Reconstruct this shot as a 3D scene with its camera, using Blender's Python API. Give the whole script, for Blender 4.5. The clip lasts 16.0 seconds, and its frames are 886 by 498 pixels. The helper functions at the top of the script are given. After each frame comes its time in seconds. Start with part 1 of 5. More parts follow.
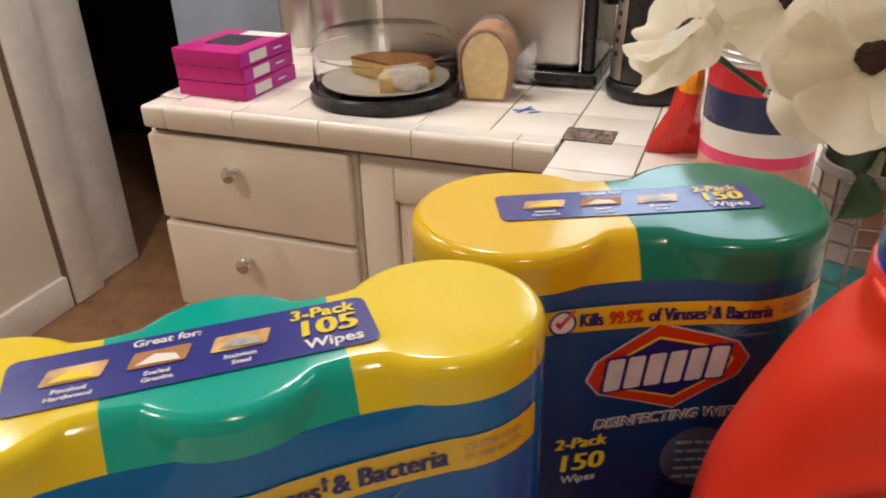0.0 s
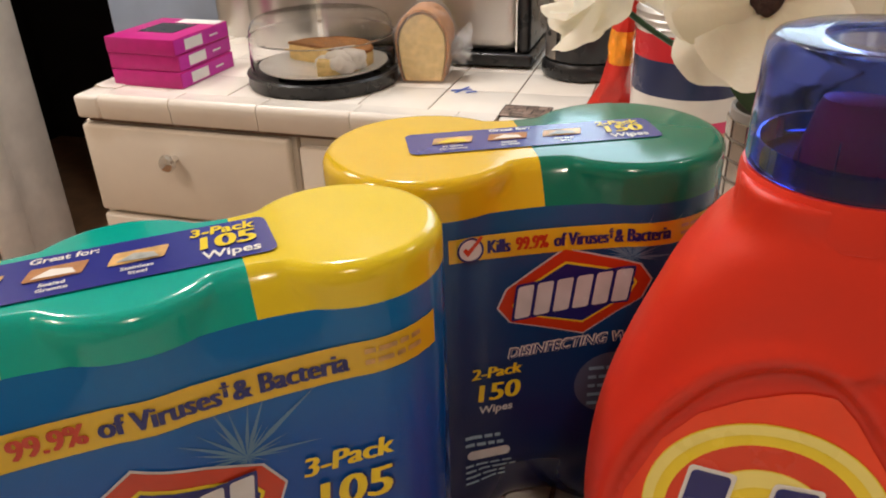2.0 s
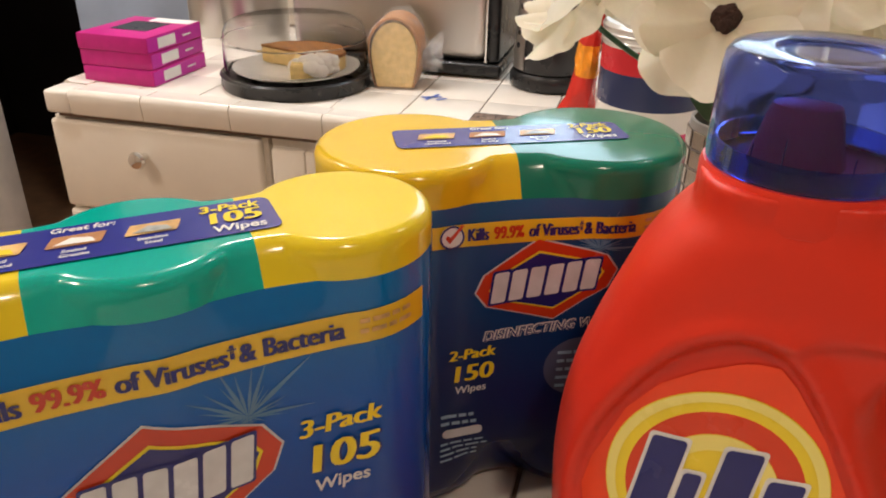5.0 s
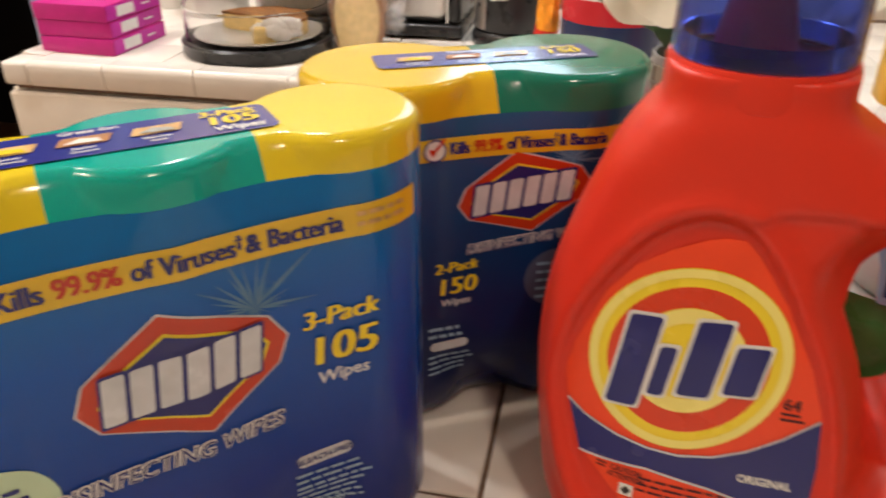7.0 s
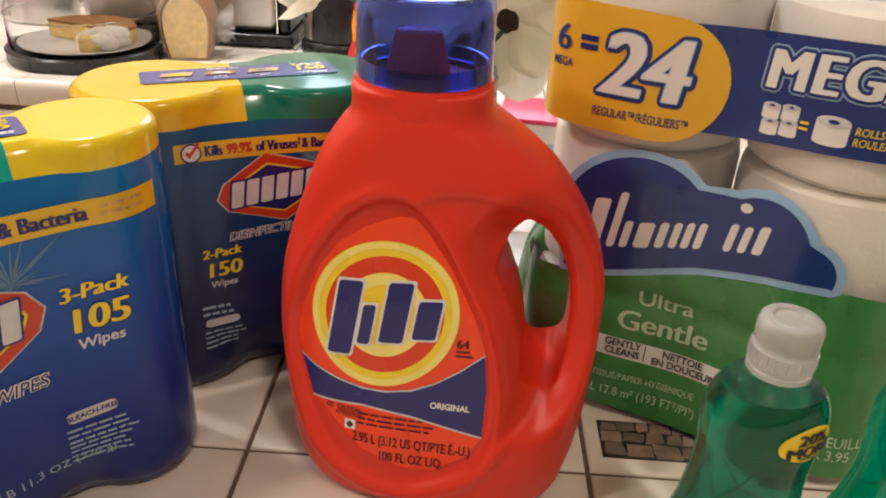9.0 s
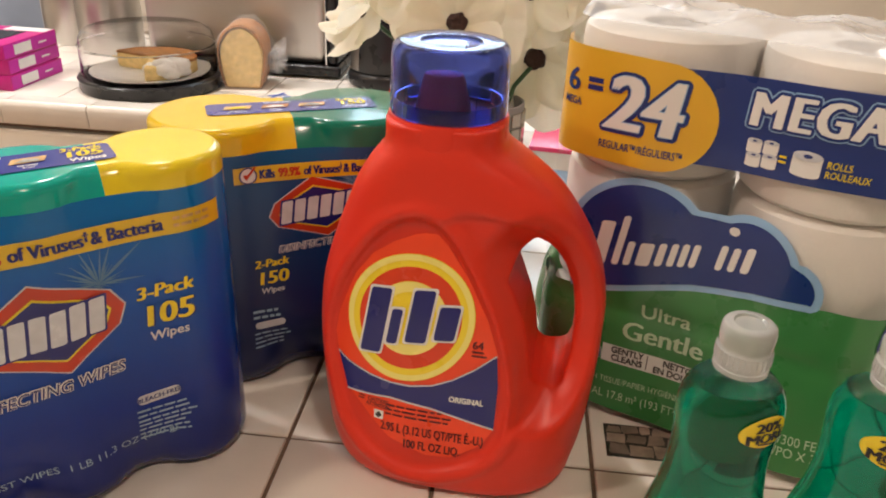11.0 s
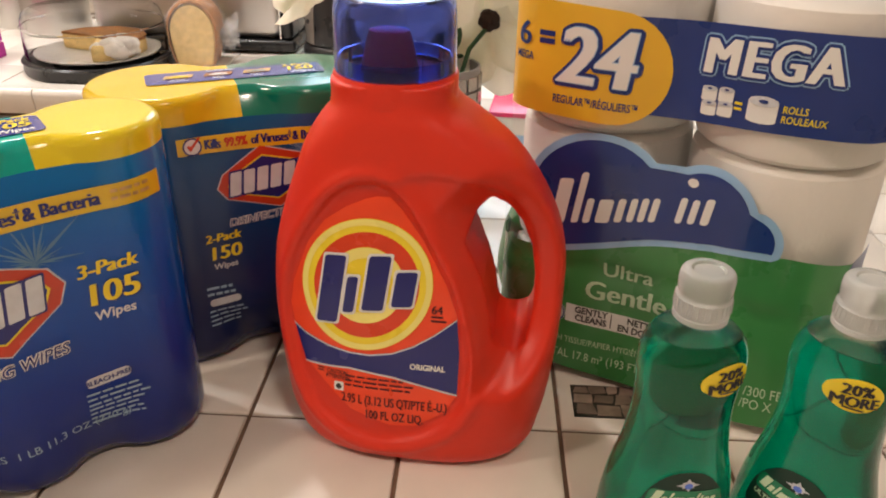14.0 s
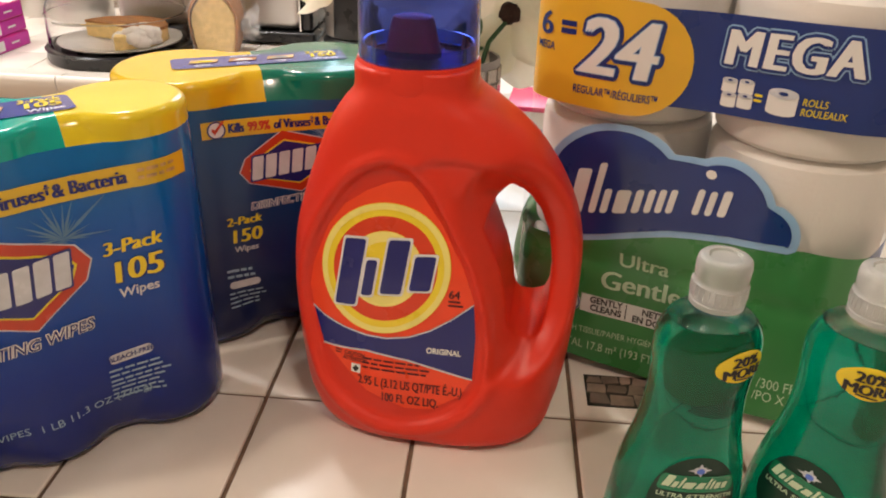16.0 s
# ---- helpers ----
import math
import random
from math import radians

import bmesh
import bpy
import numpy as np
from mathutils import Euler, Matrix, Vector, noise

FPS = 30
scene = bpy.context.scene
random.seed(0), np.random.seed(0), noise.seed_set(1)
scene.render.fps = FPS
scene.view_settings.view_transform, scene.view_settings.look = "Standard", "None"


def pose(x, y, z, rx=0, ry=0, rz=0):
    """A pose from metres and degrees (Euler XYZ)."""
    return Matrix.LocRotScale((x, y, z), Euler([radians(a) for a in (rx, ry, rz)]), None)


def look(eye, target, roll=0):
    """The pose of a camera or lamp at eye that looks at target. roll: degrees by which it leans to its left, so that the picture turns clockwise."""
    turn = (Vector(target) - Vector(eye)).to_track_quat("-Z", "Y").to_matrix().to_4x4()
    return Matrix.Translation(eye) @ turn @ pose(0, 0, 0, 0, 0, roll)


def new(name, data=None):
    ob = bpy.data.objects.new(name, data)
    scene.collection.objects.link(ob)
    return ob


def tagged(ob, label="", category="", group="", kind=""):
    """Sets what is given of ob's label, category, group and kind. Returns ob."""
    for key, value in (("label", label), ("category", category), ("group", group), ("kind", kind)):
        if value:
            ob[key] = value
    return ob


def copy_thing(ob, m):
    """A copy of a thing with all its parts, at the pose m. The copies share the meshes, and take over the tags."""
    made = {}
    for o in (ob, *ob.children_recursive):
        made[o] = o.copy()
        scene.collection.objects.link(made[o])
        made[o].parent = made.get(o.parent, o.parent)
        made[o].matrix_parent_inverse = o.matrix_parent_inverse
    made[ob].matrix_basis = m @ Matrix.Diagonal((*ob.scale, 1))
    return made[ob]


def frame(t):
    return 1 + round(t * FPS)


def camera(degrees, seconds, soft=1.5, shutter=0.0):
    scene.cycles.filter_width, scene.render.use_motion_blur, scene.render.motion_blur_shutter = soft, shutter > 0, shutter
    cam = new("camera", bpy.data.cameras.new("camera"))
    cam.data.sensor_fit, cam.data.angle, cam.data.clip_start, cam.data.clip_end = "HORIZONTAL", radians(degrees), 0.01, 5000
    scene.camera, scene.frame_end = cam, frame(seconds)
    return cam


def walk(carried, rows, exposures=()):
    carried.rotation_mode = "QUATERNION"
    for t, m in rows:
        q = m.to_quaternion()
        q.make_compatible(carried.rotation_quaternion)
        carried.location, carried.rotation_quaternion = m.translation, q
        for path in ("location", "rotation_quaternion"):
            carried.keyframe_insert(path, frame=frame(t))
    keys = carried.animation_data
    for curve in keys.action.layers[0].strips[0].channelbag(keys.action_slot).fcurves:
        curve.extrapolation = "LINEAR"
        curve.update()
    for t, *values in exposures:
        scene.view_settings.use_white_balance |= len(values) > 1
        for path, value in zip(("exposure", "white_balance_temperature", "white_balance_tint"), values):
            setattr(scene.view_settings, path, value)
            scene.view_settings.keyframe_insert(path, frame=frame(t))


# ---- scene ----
cam = camera(59.9, 16.0, soft=1.9, shutter=0.5)
PATH = [
    (0, (0.0185, -0.222, 1.275), (-0.6288, 1.42, 0.339), -1.6),
    (0.5, (0.0325, -0.223, 1.271), (-0.5767, 1.433, 0.333), -1.5),
    (1, (0.0355, -0.227, 1.259), (-0.5368, 1.437, 0.314), -1.1),
    (1.5, (0.0345, -0.225, 1.26), (-0.5248, 1.44, 0.309), -1.2),
    (2, (0.0455, -0.236, 1.251), (-0.4978, 1.442, 0.313), -1.9),
    (2.5, (0.0415, -0.238, 1.249), (-0.4888, 1.448, 0.318), -2.0),
    (3, (0.0375, -0.242, 1.246), (-0.4888, 1.446, 0.316), -1.8),
    (3.5, (0.0455, -0.241, 1.242), (-0.4708, 1.449, 0.309), -1.8),
    (3.7, (0.0465, -0.242, 1.244), (-0.4588, 1.452, 0.312), -1.4),
    (5.8, (0.0315, -0.289, 1.254), (-0.4168, 1.435, 0.349), 1.8),
    (6, (0.0265, -0.294, 1.248), (-0.4288, 1.429, 0.344), 2.0),
    (6.3, (0.0225, -0.296, 1.242), (-0.4418, 1.426, 0.34), 0.9),
    (6.5, (0.0265, -0.299, 1.243), (-0.4348, 1.414, 0.322), 0.9),
    (7, (0.0405, -0.301, 1.232), (-0.3088, 1.417, 0.272), 0.2),
    (7.5, (0.0682, -0.323, 1.26), (-0.0551, 1.433, 0.311), 1.4),
    (8, (0.0820, -0.345, 1.265), (0.0665, 1.428, 0.34), 3.0),
    (8.5, (0.1080, -0.354, 1.259), (0.0880, 1.405, 0.307), 3.1),
    (10.8, (0.1460, -0.432, 1.29), (-0.0080, 1.352, 0.4), 2.3),
    (11, (0.1440, -0.427, 1.286), (-0.0120, 1.356, 0.395), 2.5),
    (11.5, (0.1420, -0.416, 1.282), (-0.0190, 1.359, 0.374), 2.5),
    (12, (0.1370, -0.406, 1.276), (-0.0250, 1.361, 0.352), 2.3),
    (12.5, (0.1380, -0.404, 1.279), (-0.0230, 1.363, 0.357), 1.0),
    (13, (0.1510, -0.403, 1.282), (0.0200, 1.376, 0.378), 0.2),
    (13.5, (0.1570, -0.411, 1.276), (0.0680, 1.364, 0.358), 0.6),
    (14, (0.1540, -0.418, 1.272), (0.0740, 1.345, 0.332), 1.1),
    (14.5, (0.1530, -0.425, 1.27), (0.0650, 1.338, 0.329), 1.7),
    (15, (0.1530, -0.429, 1.272), (0.0490, 1.332, 0.331), 1.8),
    (15.5, (0.1530, -0.429, 1.271), (0.0430, 1.331, 0.327), 1.8),
    (16, (0.1510, -0.427, 1.268), (0.0390, 1.332, 0.322), 1.8),
]
walk(cam, [(t, look(eye, target, roll)) for t, eye, target, roll in PATH],
     exposures=[(0.0, -0.44), (1.5, -0.37), (3.5, -0.24), (6.0, -0.14), (8.0, 0.03), (11.0, -0.03), (16.0, 0.03)])

# ---- light ----
TOP = 0.91


def room_light():
    world = bpy.data.worlds.new("world")
    scene.world = world
    world.use_nodes = True
    nt = world.node_tree
    sky = nt.nodes.new("ShaderNodeTexSky")
    sky.sky_type, sky.sun_disc = "NISHITA", False
    sky.sun_elevation, sky.sun_rotation = radians(28), radians(70)
    nt.nodes["Background"].inputs["Strength"].default_value = 0.10
    nt.links.new(sky.outputs[0], nt.nodes["Background"].inputs["Color"])


def area_lamp(name, place, target, size, watts, colour, size_y=None):
    data = bpy.data.lights.new(name, "AREA")
    data.energy, data.color, data.size = watts, colour, size
    data.shape = "DISK"
    if size_y:
        data.shape, data.size_y = "RECTANGLE", size_y
    ob = new(name, data)
    ob.matrix_world = look(place, target)
    return ob


WARM, WARMER = (1.0, 0.96, 0.94), (1.0, 0.82, 0.68)
COOL = (0.72, 0.86, 1.0)
CEILING = 2.45
# all out of view; the third is added to brighten the doorway side
DOWNLIGHTS = [(-0.55, 0.95, 13.0), (0.75, 0.85, 2.5), (-1.35, 0.55, 15.0), (-1.15, -0.55, 12.5), (0.45, -0.80, 8.0)]
room_light()
for lx, ly, watts_ in DOWNLIGHTS:
    area_lamp("downlight_lamp", (lx, ly, CEILING - 0.03), (lx, ly, 0), 0.13, watts_, WARM if ly > 0 else WARMER)
area_lamp("window_daylight", (0.03, 1.40, 1.72), (0.0, 0.6, 1.2), 0.60, 6.5, COOL, 0.56)


# ---- materials ----
def mat(name, colour, rough=0.5, metal=0.0, vary=0.08, scale=30.0, bump=0.0, bump_scale=200.0, coat=0.0, trans=0.0, ior=1.45,
        alpha=1.0, emit=0.0, sss=0.0, rand=0.0):
    m = bpy.data.materials.new(name)
    m.use_nodes = True
    nt = m.node_tree
    p = nt.nodes["Principled BSDF"]
    p.inputs["Base Color"].default_value = (*colour, 1)
    p.inputs["Roughness"].default_value = rough
    p.inputs["Metallic"].default_value = metal
    p.inputs["Coat Weight"].default_value = coat
    p.inputs["Coat Roughness"].default_value = 0.035
    p.inputs["Transmission Weight"].default_value = trans
    p.inputs["IOR"].default_value = ior
    p.inputs["Alpha"].default_value = alpha
    if sss:
        p.inputs["Subsurface Weight"].default_value = sss
        p.inputs["Subsurface Radius"].default_value = (0.01, 0.006, 0.004)
    if emit:
        p.inputs["Emission Color"].default_value = (*colour, 1)
        p.inputs["Emission Strength"].default_value = emit
    tc = nt.nodes.new("ShaderNodeTexCoord")
    if vary:
        big = nt.nodes.new("ShaderNodeTexNoise")
        big.inputs["Scale"].default_value, big.inputs["Detail"].default_value = scale, 6
        nt.links.new(tc.outputs["Object"], big.inputs["Vector"])
        ramp = nt.nodes.new("ShaderNodeMapRange")
        ramp.inputs["From Min"].default_value, ramp.inputs["From Max"].default_value = 0.3, 0.7
        ramp.inputs["To Min"].default_value, ramp.inputs["To Max"].default_value = 1 - vary, 1 + vary
        nt.links.new(big.outputs["Fac"], ramp.inputs["Value"])
        last = ramp.outputs["Result"]
        if rand:
            info = nt.nodes.new("ShaderNodeObjectInfo")
            r2 = nt.nodes.new("ShaderNodeMapRange")
            r2.inputs["To Min"].default_value, r2.inputs["To Max"].default_value = 1 - rand, 1 + rand
            nt.links.new(info.outputs["Random"], r2.inputs["Value"])
            mu = nt.nodes.new("ShaderNodeMath")
            mu.operation = "MULTIPLY"
            nt.links.new(last, mu.inputs[0])
            nt.links.new(r2.outputs["Result"], mu.inputs[1])
            last = mu.outputs[0]
        mix = nt.nodes.new("ShaderNodeVectorMath")
        mix.operation = "SCALE"
        mix.inputs[0].default_value = colour
        nt.links.new(last, mix.inputs["Scale"])
        nt.links.new(mix.outputs[0], p.inputs["Base Color"])
        rr = nt.nodes.new("ShaderNodeMapRange")
        rr.inputs["To Min"].default_value, rr.inputs["To Max"].default_value = max(rough * 0.75, 0.01), min(rough * 1.3, 1)
        nt.links.new(big.outputs["Fac"], rr.inputs["Value"])
        nt.links.new(rr.outputs["Result"], p.inputs["Roughness"])
    if bump:
        fine = nt.nodes.new("ShaderNodeTexNoise")
        fine.inputs["Scale"].default_value, fine.inputs["Detail"].default_value = bump_scale, 4
        nt.links.new(tc.outputs["Object"], fine.inputs["Vector"])
        bn = nt.nodes.new("ShaderNodeBump")
        bn.inputs["Strength"].default_value, bn.inputs["Distance"].default_value = bump, 0.002
        nt.links.new(fine.outputs["Fac"], bn.inputs["Height"])
        nt.links.new(bn.outputs["Normal"], p.inputs["Normal"])
    return m


def printed_gradient(name, stops, low, high, rough=0.2):
    """Printed film whose ink runs from one colour to another up the package."""
    m = mat(name, stops[0][1], rough, vary=0, bump=0.12, bump_scale=45, coat=0.3)
    nt = m.node_tree
    p = nt.nodes["Principled BSDF"]
    tc = nt.nodes.new("ShaderNodeTexCoord")
    sep = nt.nodes.new("ShaderNodeSeparateXYZ")
    mr = nt.nodes.new("ShaderNodeMapRange")
    mr.inputs["From Min"].default_value, mr.inputs["From Max"].default_value = low, high
    cr = nt.nodes.new("ShaderNodeValToRGB")
    while len(cr.color_ramp.elements) < len(stops):
        cr.color_ramp.elements.new(0.5)
    for e, (at, c) in zip(cr.color_ramp.elements, stops):
        e.position, e.color = at, (*c, 1)
    nt.links.new(tc.outputs["Object"], sep.inputs[0])
    nt.links.new(sep.outputs["Z"], mr.inputs["Value"])
    nt.links.new(mr.outputs["Result"], cr.inputs["Fac"])
    nt.links.new(cr.outputs["Color"], p.inputs["Base Color"])
    return m


M = {}
M["tile"] = mat("glazed_tile", (0.80, 0.74, 0.66), 0.30, vary=0.04, scale=18, bump=0.05, bump_scale=60, coat=0.04, rand=0.04)
M["grout"] = mat("dark_grout", (0.16, 0.105, 0.07), 0.9, vary=0.3, scale=120, bump=0.5)
M["cabinet"] = mat("cream_cabinet_paint", (0.80, 0.73, 0.63), 0.35, vary=0.04, scale=12, bump=0.05, bump_scale=90)
M["wallpaint"] = mat("cream_wall_paint", (0.72, 0.64, 0.53), 0.7, vary=0.05, scale=5, bump=0.15, bump_scale=140)
M["casing"] = mat("worn_white_trim", (0.82, 0.77, 0.70), 0.45, vary=0.12, scale=9, bump=0.1, bump_scale=60)
M["bluegrey"] = mat("blue_grey_door", (0.33, 0.40, 0.52), 0.5, vary=0.08, scale=8, bump=0.1)
# near-black puts the hallway's lack of light into the wall colour
M["dark"] = mat("unlit_hall_black", (0.03, 0.02, 0.018), 0.9, vary=0.2, scale=6)
M["floor"] = mat("brown_wood_floor", (0.27, 0.14, 0.07), 0.3, vary=0.25, scale=14, bump=0.15, bump_scale=80, rand=0.15)
M["ceiling"] = mat("ceiling_paint", (0.82, 0.79, 0.74), 0.8, vary=0.03)
M["steel"] = mat("brushed_steel", (0.60, 0.58, 0.55), 0.36, 1.0, vary=0.05, scale=6)
M["chrome"] = mat("chrome", (0.75, 0.74, 0.72), 0.1, 1.0, vary=0.03)
M["black"] = mat("black_plastic", (0.015, 0.015, 0.016), 0.28, vary=0.2, scale=40)
M["magenta"] = mat("magenta_card", (0.50, 0.012, 0.20), 0.4, vary=0.08, scale=60)
M["magenta_end"] = mat("purple_pink_card", (0.55, 0.02, 0.36), 0.4, vary=0.1, scale=60)
M["white"] = mat("white_print", (0.80, 0.79, 0.76), 0.4, vary=0.03)
M["white_plastic"] = mat("translucent_white_plastic", (0.78, 0.80, 0.78), 0.16, vary=0.05, trans=0.62, ior=1.3)
M["clear"] = mat("clear_plastic", (0.97, 0.97, 0.97), 0.05, vary=0, trans=1.0, ior=1.12)
M["film"] = mat("clear_film", (0.95, 0.96, 0.97), 0.07, vary=0, bump=0.9, bump_scale=28, alpha=0.06)
M["wrap"] = mat("cling_wrap", (0.93, 0.92, 0.92), 0.05, vary=0, bump=1.0, bump_scale=60, alpha=0.13)
M["crumpled"] = mat("crumpled_film", (0.90, 0.91, 0.93), 0.08, vary=0, bump=1.0, bump_scale=40, alpha=0.40)
M["cake"] = mat("sponge_cake", (0.84, 0.62, 0.26), 0.9, vary=0.14, scale=90, bump=0.8, bump_scale=220)
M["crust"] = mat("baked_crust", (0.42, 0.18, 0.05), 0.6, vary=0.3, scale=70, bump=0.5)
M["cream"] = mat("whipped_cream", (0.82, 0.77, 0.70), 0.5, vary=0.06, bump=0.4, bump_scale=80)
M["plate"] = mat("white_china", (0.78, 0.76, 0.72), 0.15, vary=0.03)
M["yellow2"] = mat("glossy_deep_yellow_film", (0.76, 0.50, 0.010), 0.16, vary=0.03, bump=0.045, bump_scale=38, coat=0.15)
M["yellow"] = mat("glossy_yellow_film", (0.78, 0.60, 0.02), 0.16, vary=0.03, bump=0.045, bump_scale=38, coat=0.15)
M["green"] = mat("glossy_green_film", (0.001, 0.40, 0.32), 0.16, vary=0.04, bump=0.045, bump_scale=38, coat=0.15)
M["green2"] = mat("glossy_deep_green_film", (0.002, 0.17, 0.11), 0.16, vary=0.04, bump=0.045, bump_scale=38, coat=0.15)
M["pack3"] = printed_gradient("blue_printed_film", [(0, (0.008, 0.014, 0.14)), (0.35, (0.005, 0.03, 0.26)), (0.75, (0.001, 0.085, 0.42)), (1, (0.001, 0.15, 0.45))], 0.0, 0.2)
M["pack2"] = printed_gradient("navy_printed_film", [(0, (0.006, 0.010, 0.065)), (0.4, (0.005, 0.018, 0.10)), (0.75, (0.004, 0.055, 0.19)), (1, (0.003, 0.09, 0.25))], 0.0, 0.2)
for key_ in ("pack3", "pack2"):
    M[key_].node_tree.nodes["Principled BSDF"].inputs["Specular IOR Level"].default_value = 0.34
    M[key_].node_tree.nodes["Principled BSDF"].inputs["Coat Weight"].default_value = 0.22
M["band"] = mat("yellow_band_print", (0.72, 0.48, 0.02), 0.22, vary=0.04, coat=0.3)
M["navy"] = mat("navy_print", (0.014, 0.018, 0.16), 0.25, vary=0.05, coat=0.2)
M["label_blue"] = mat("label_blue_print", (0.022, 0.03, 0.27), 0.25, vary=0.05, coat=0.3)
M["red_ink"] = mat("red_print", (0.55, 0.045, 0.012), 0.25, vary=0.05, coat=0.2)
M["silver_ink"] = mat("silver_white_print", (0.62, 0.64, 0.68), 0.25, vary=0.1, scale=90)
M["pale_ink"] = mat("pale_blue_print", (0.30, 0.45, 0.62), 0.3, vary=0.1)
M["burst_ink"] = mat("soft_blue_print", (0.10, 0.24, 0.42), 0.3, vary=0.1)
M["faint_ink"] = mat("dim_grey_blue_print", (0.075, 0.085, 0.16), 0.3, vary=0.15)
M["lime_ink"] = mat("yellow_print", (0.85, 0.66, 0.03), 0.25, vary=0.03)
M["photo_tan"] = mat("tan_picture_print", (0.62, 0.38, 0.14), 0.3, vary=0.5, scale=120)
M["photo_grey"] = mat("grey_picture_print", (0.40, 0.42, 0.40), 0.3, vary=0.6, scale=140)
M["red"] = mat("red_bottle_plastic", (0.72, 0.034, 0.012), 0.36, vary=0.03, scale=9, bump=0.05, bump_scale=350, sss=0.08)
M["orange_label"] = mat("orange_red_label", (0.90, 0.066, 0.012), 0.3, vary=0.06, scale=40, coat=0.2)
M["ring_yellow"] = mat("ring_yellow_print", (0.90, 0.70, 0.03), 0.28, vary=0.03, coat=0.2)
M["ring_pale"] = mat("ring_pale_print", (0.92, 0.80, 0.22), 0.28, vary=0.03, coat=0.2)
M["ring_red"] = mat("ring_red_print", (0.72, 0.05, 0.010), 0.28, vary=0.03, coat=0.2)
M["blue_cap"] = mat("clear_blue_plastic", (0.27, 0.35, 0.82), 0.07, vary=0, trans=0.97, ior=1.25)
M["spout"] = mat("dark_red_spout", (0.85, 0.04, 0.07), 0.35, vary=0.05)
M["soap"] = mat("green_soap_liquid", (0.0, 0.31, 0.18), 0.03, vary=0, bump=0.25, bump_scale=30, trans=0.92, ior=1.33, coat=0.2)
M["ink_red"] = mat("dark_red_print", (0.07, 0.006, 0.010), 0.4, vary=0.05)
M["soap_label"] = mat("dark_green_label", (0.002, 0.030, 0.016), 0.4, vary=0.1)
M["soap_green"] = mat("green_label_print", (0.01, 0.20, 0.09), 0.25, vary=0.08, coat=0.3)
M["paper"] = mat("tissue_paper", (0.80, 0.76, 0.70), 0.9, vary=0.03, scale=40, bump=0.3, bump_scale=300)
M["gold"] = mat("golden_yellow_print", (0.80, 0.47, 0.03), 0.3, vary=0.04, scale=30, coat=0.3)
M["pack_blue"] = mat("royal_blue_print", (0.010, 0.034, 0.19), 0.28, vary=0.05, coat=0.3)
M["sky_ink"] = mat("light_blue_print", (0.30, 0.50, 0.74), 0.28, vary=0.04, coat=0.3)
M["pack_green"] = mat("leaf_green_print", (0.05, 0.24, 0.065), 0.28, vary=0.06, coat=0.3)
M["mint_ink"] = mat("pale_green_print", (0.55, 0.72, 0.50), 0.3, vary=0.05)
M["petal"] = mat("white_silk_petal", (0.88, 0.84, 0.72), 0.7, vary=0.06, scale=50, bump=0.3, bump_scale=120, sss=0.2)
nt_ = M["petal"].node_tree
thin_ = nt_.nodes.new("ShaderNodeBsdfTranslucent")
thin_.inputs["Color"].default_value = (0.86, 0.82, 0.68, 1)
mix_ = nt_.nodes.new("ShaderNodeMixShader")
mix_.inputs[0].default_value = 0.45
nt_.links.new(nt_.nodes["Principled BSDF"].outputs[0], mix_.inputs[1])
nt_.links.new(thin_.outputs[0], mix_.inputs[2])
nt_.links.new(mix_.outputs[0], nt_.nodes["Material Output"].inputs["Surface"])
M["stamen"] = mat("dark_flower_centre", (0.05, 0.025, 0.02), 0.9, vary=0.4, scale=300, bump=1.0, bump_scale=500)
M["leaf"] = mat("dark_green_leaf", (0.03, 0.085, 0.03), 0.5, vary=0.2, scale=60)
M["glass"] = mat("clear_glass", (0.93, 0.95, 0.93), 0.02, vary=0, trans=1.0, ior=1.42)
M["mirror_tile"] = mat("mirror_glass_tile", (0.40, 0.35, 0.31), 0.22, 0.8, vary=0.05, rand=0.15)
M["teal_tile"] = mat("teal_glass_tile", (0.01, 0.22, 0.24), 0.1, vary=0.1, coat=0.5, rand=0.2)
M["vase_grout"] = mat("grey_mosaic_grout", (0.30, 0.28, 0.27), 0.7, vary=0.1)
M["tin_red"] = mat("red_tin_paint", (0.55, 0.02, 0.03), 0.25, vary=0.05)
M["tin_navy"] = mat("navy_tin_paint", (0.02, 0.03, 0.09), 0.25, vary=0.05)
M["tin_white"] = mat("white_tin_paint", (0.74, 0.70, 0.65), 0.25, vary=0.05)
M["tin_salmon"] = mat("salmon_tin_paint", (0.62, 0.28, 0.20), 0.25, vary=0.05)
M["tin_pink"] = mat("pink_tin_paint", (0.75, 0.05, 0.16), 0.25, vary=0.05)
M["snack"] = mat("red_foil_bag", (0.60, 0.03, 0.02), 0.25, vary=0.15, scale=25, bump=0.8, bump_scale=60)
M["snack_orange"] = mat("orange_foil_print", (0.85, 0.30, 0.02), 0.25, vary=0.3, scale=60, bump=0.5, bump_scale=60)
M["stone"] = mat("printed_stone", (0.25, 0.18, 0.145), 0.3, vary=0.4, scale=60, coat=0.2, rand=0.45)
M["stone_line"] = mat("printed_stone_joint", (0.03, 0.024, 0.02), 0.4, vary=0.2)
M["star_ink"] = mat("blue_tile_paint", (0.10, 0.18, 0.60), 0.3, vary=0.3, scale=80)
M["lampglow"] = mat("lamp_lens", (1.0, 0.86, 0.68), 0.5, vary=0, emit=6.0)


# ---- building blocks ----
def thing(name, m, label, category, group="", kind=""):
    ob = new(name)
    ob.matrix_world = m
    return tagged(ob, label, category, group, kind)


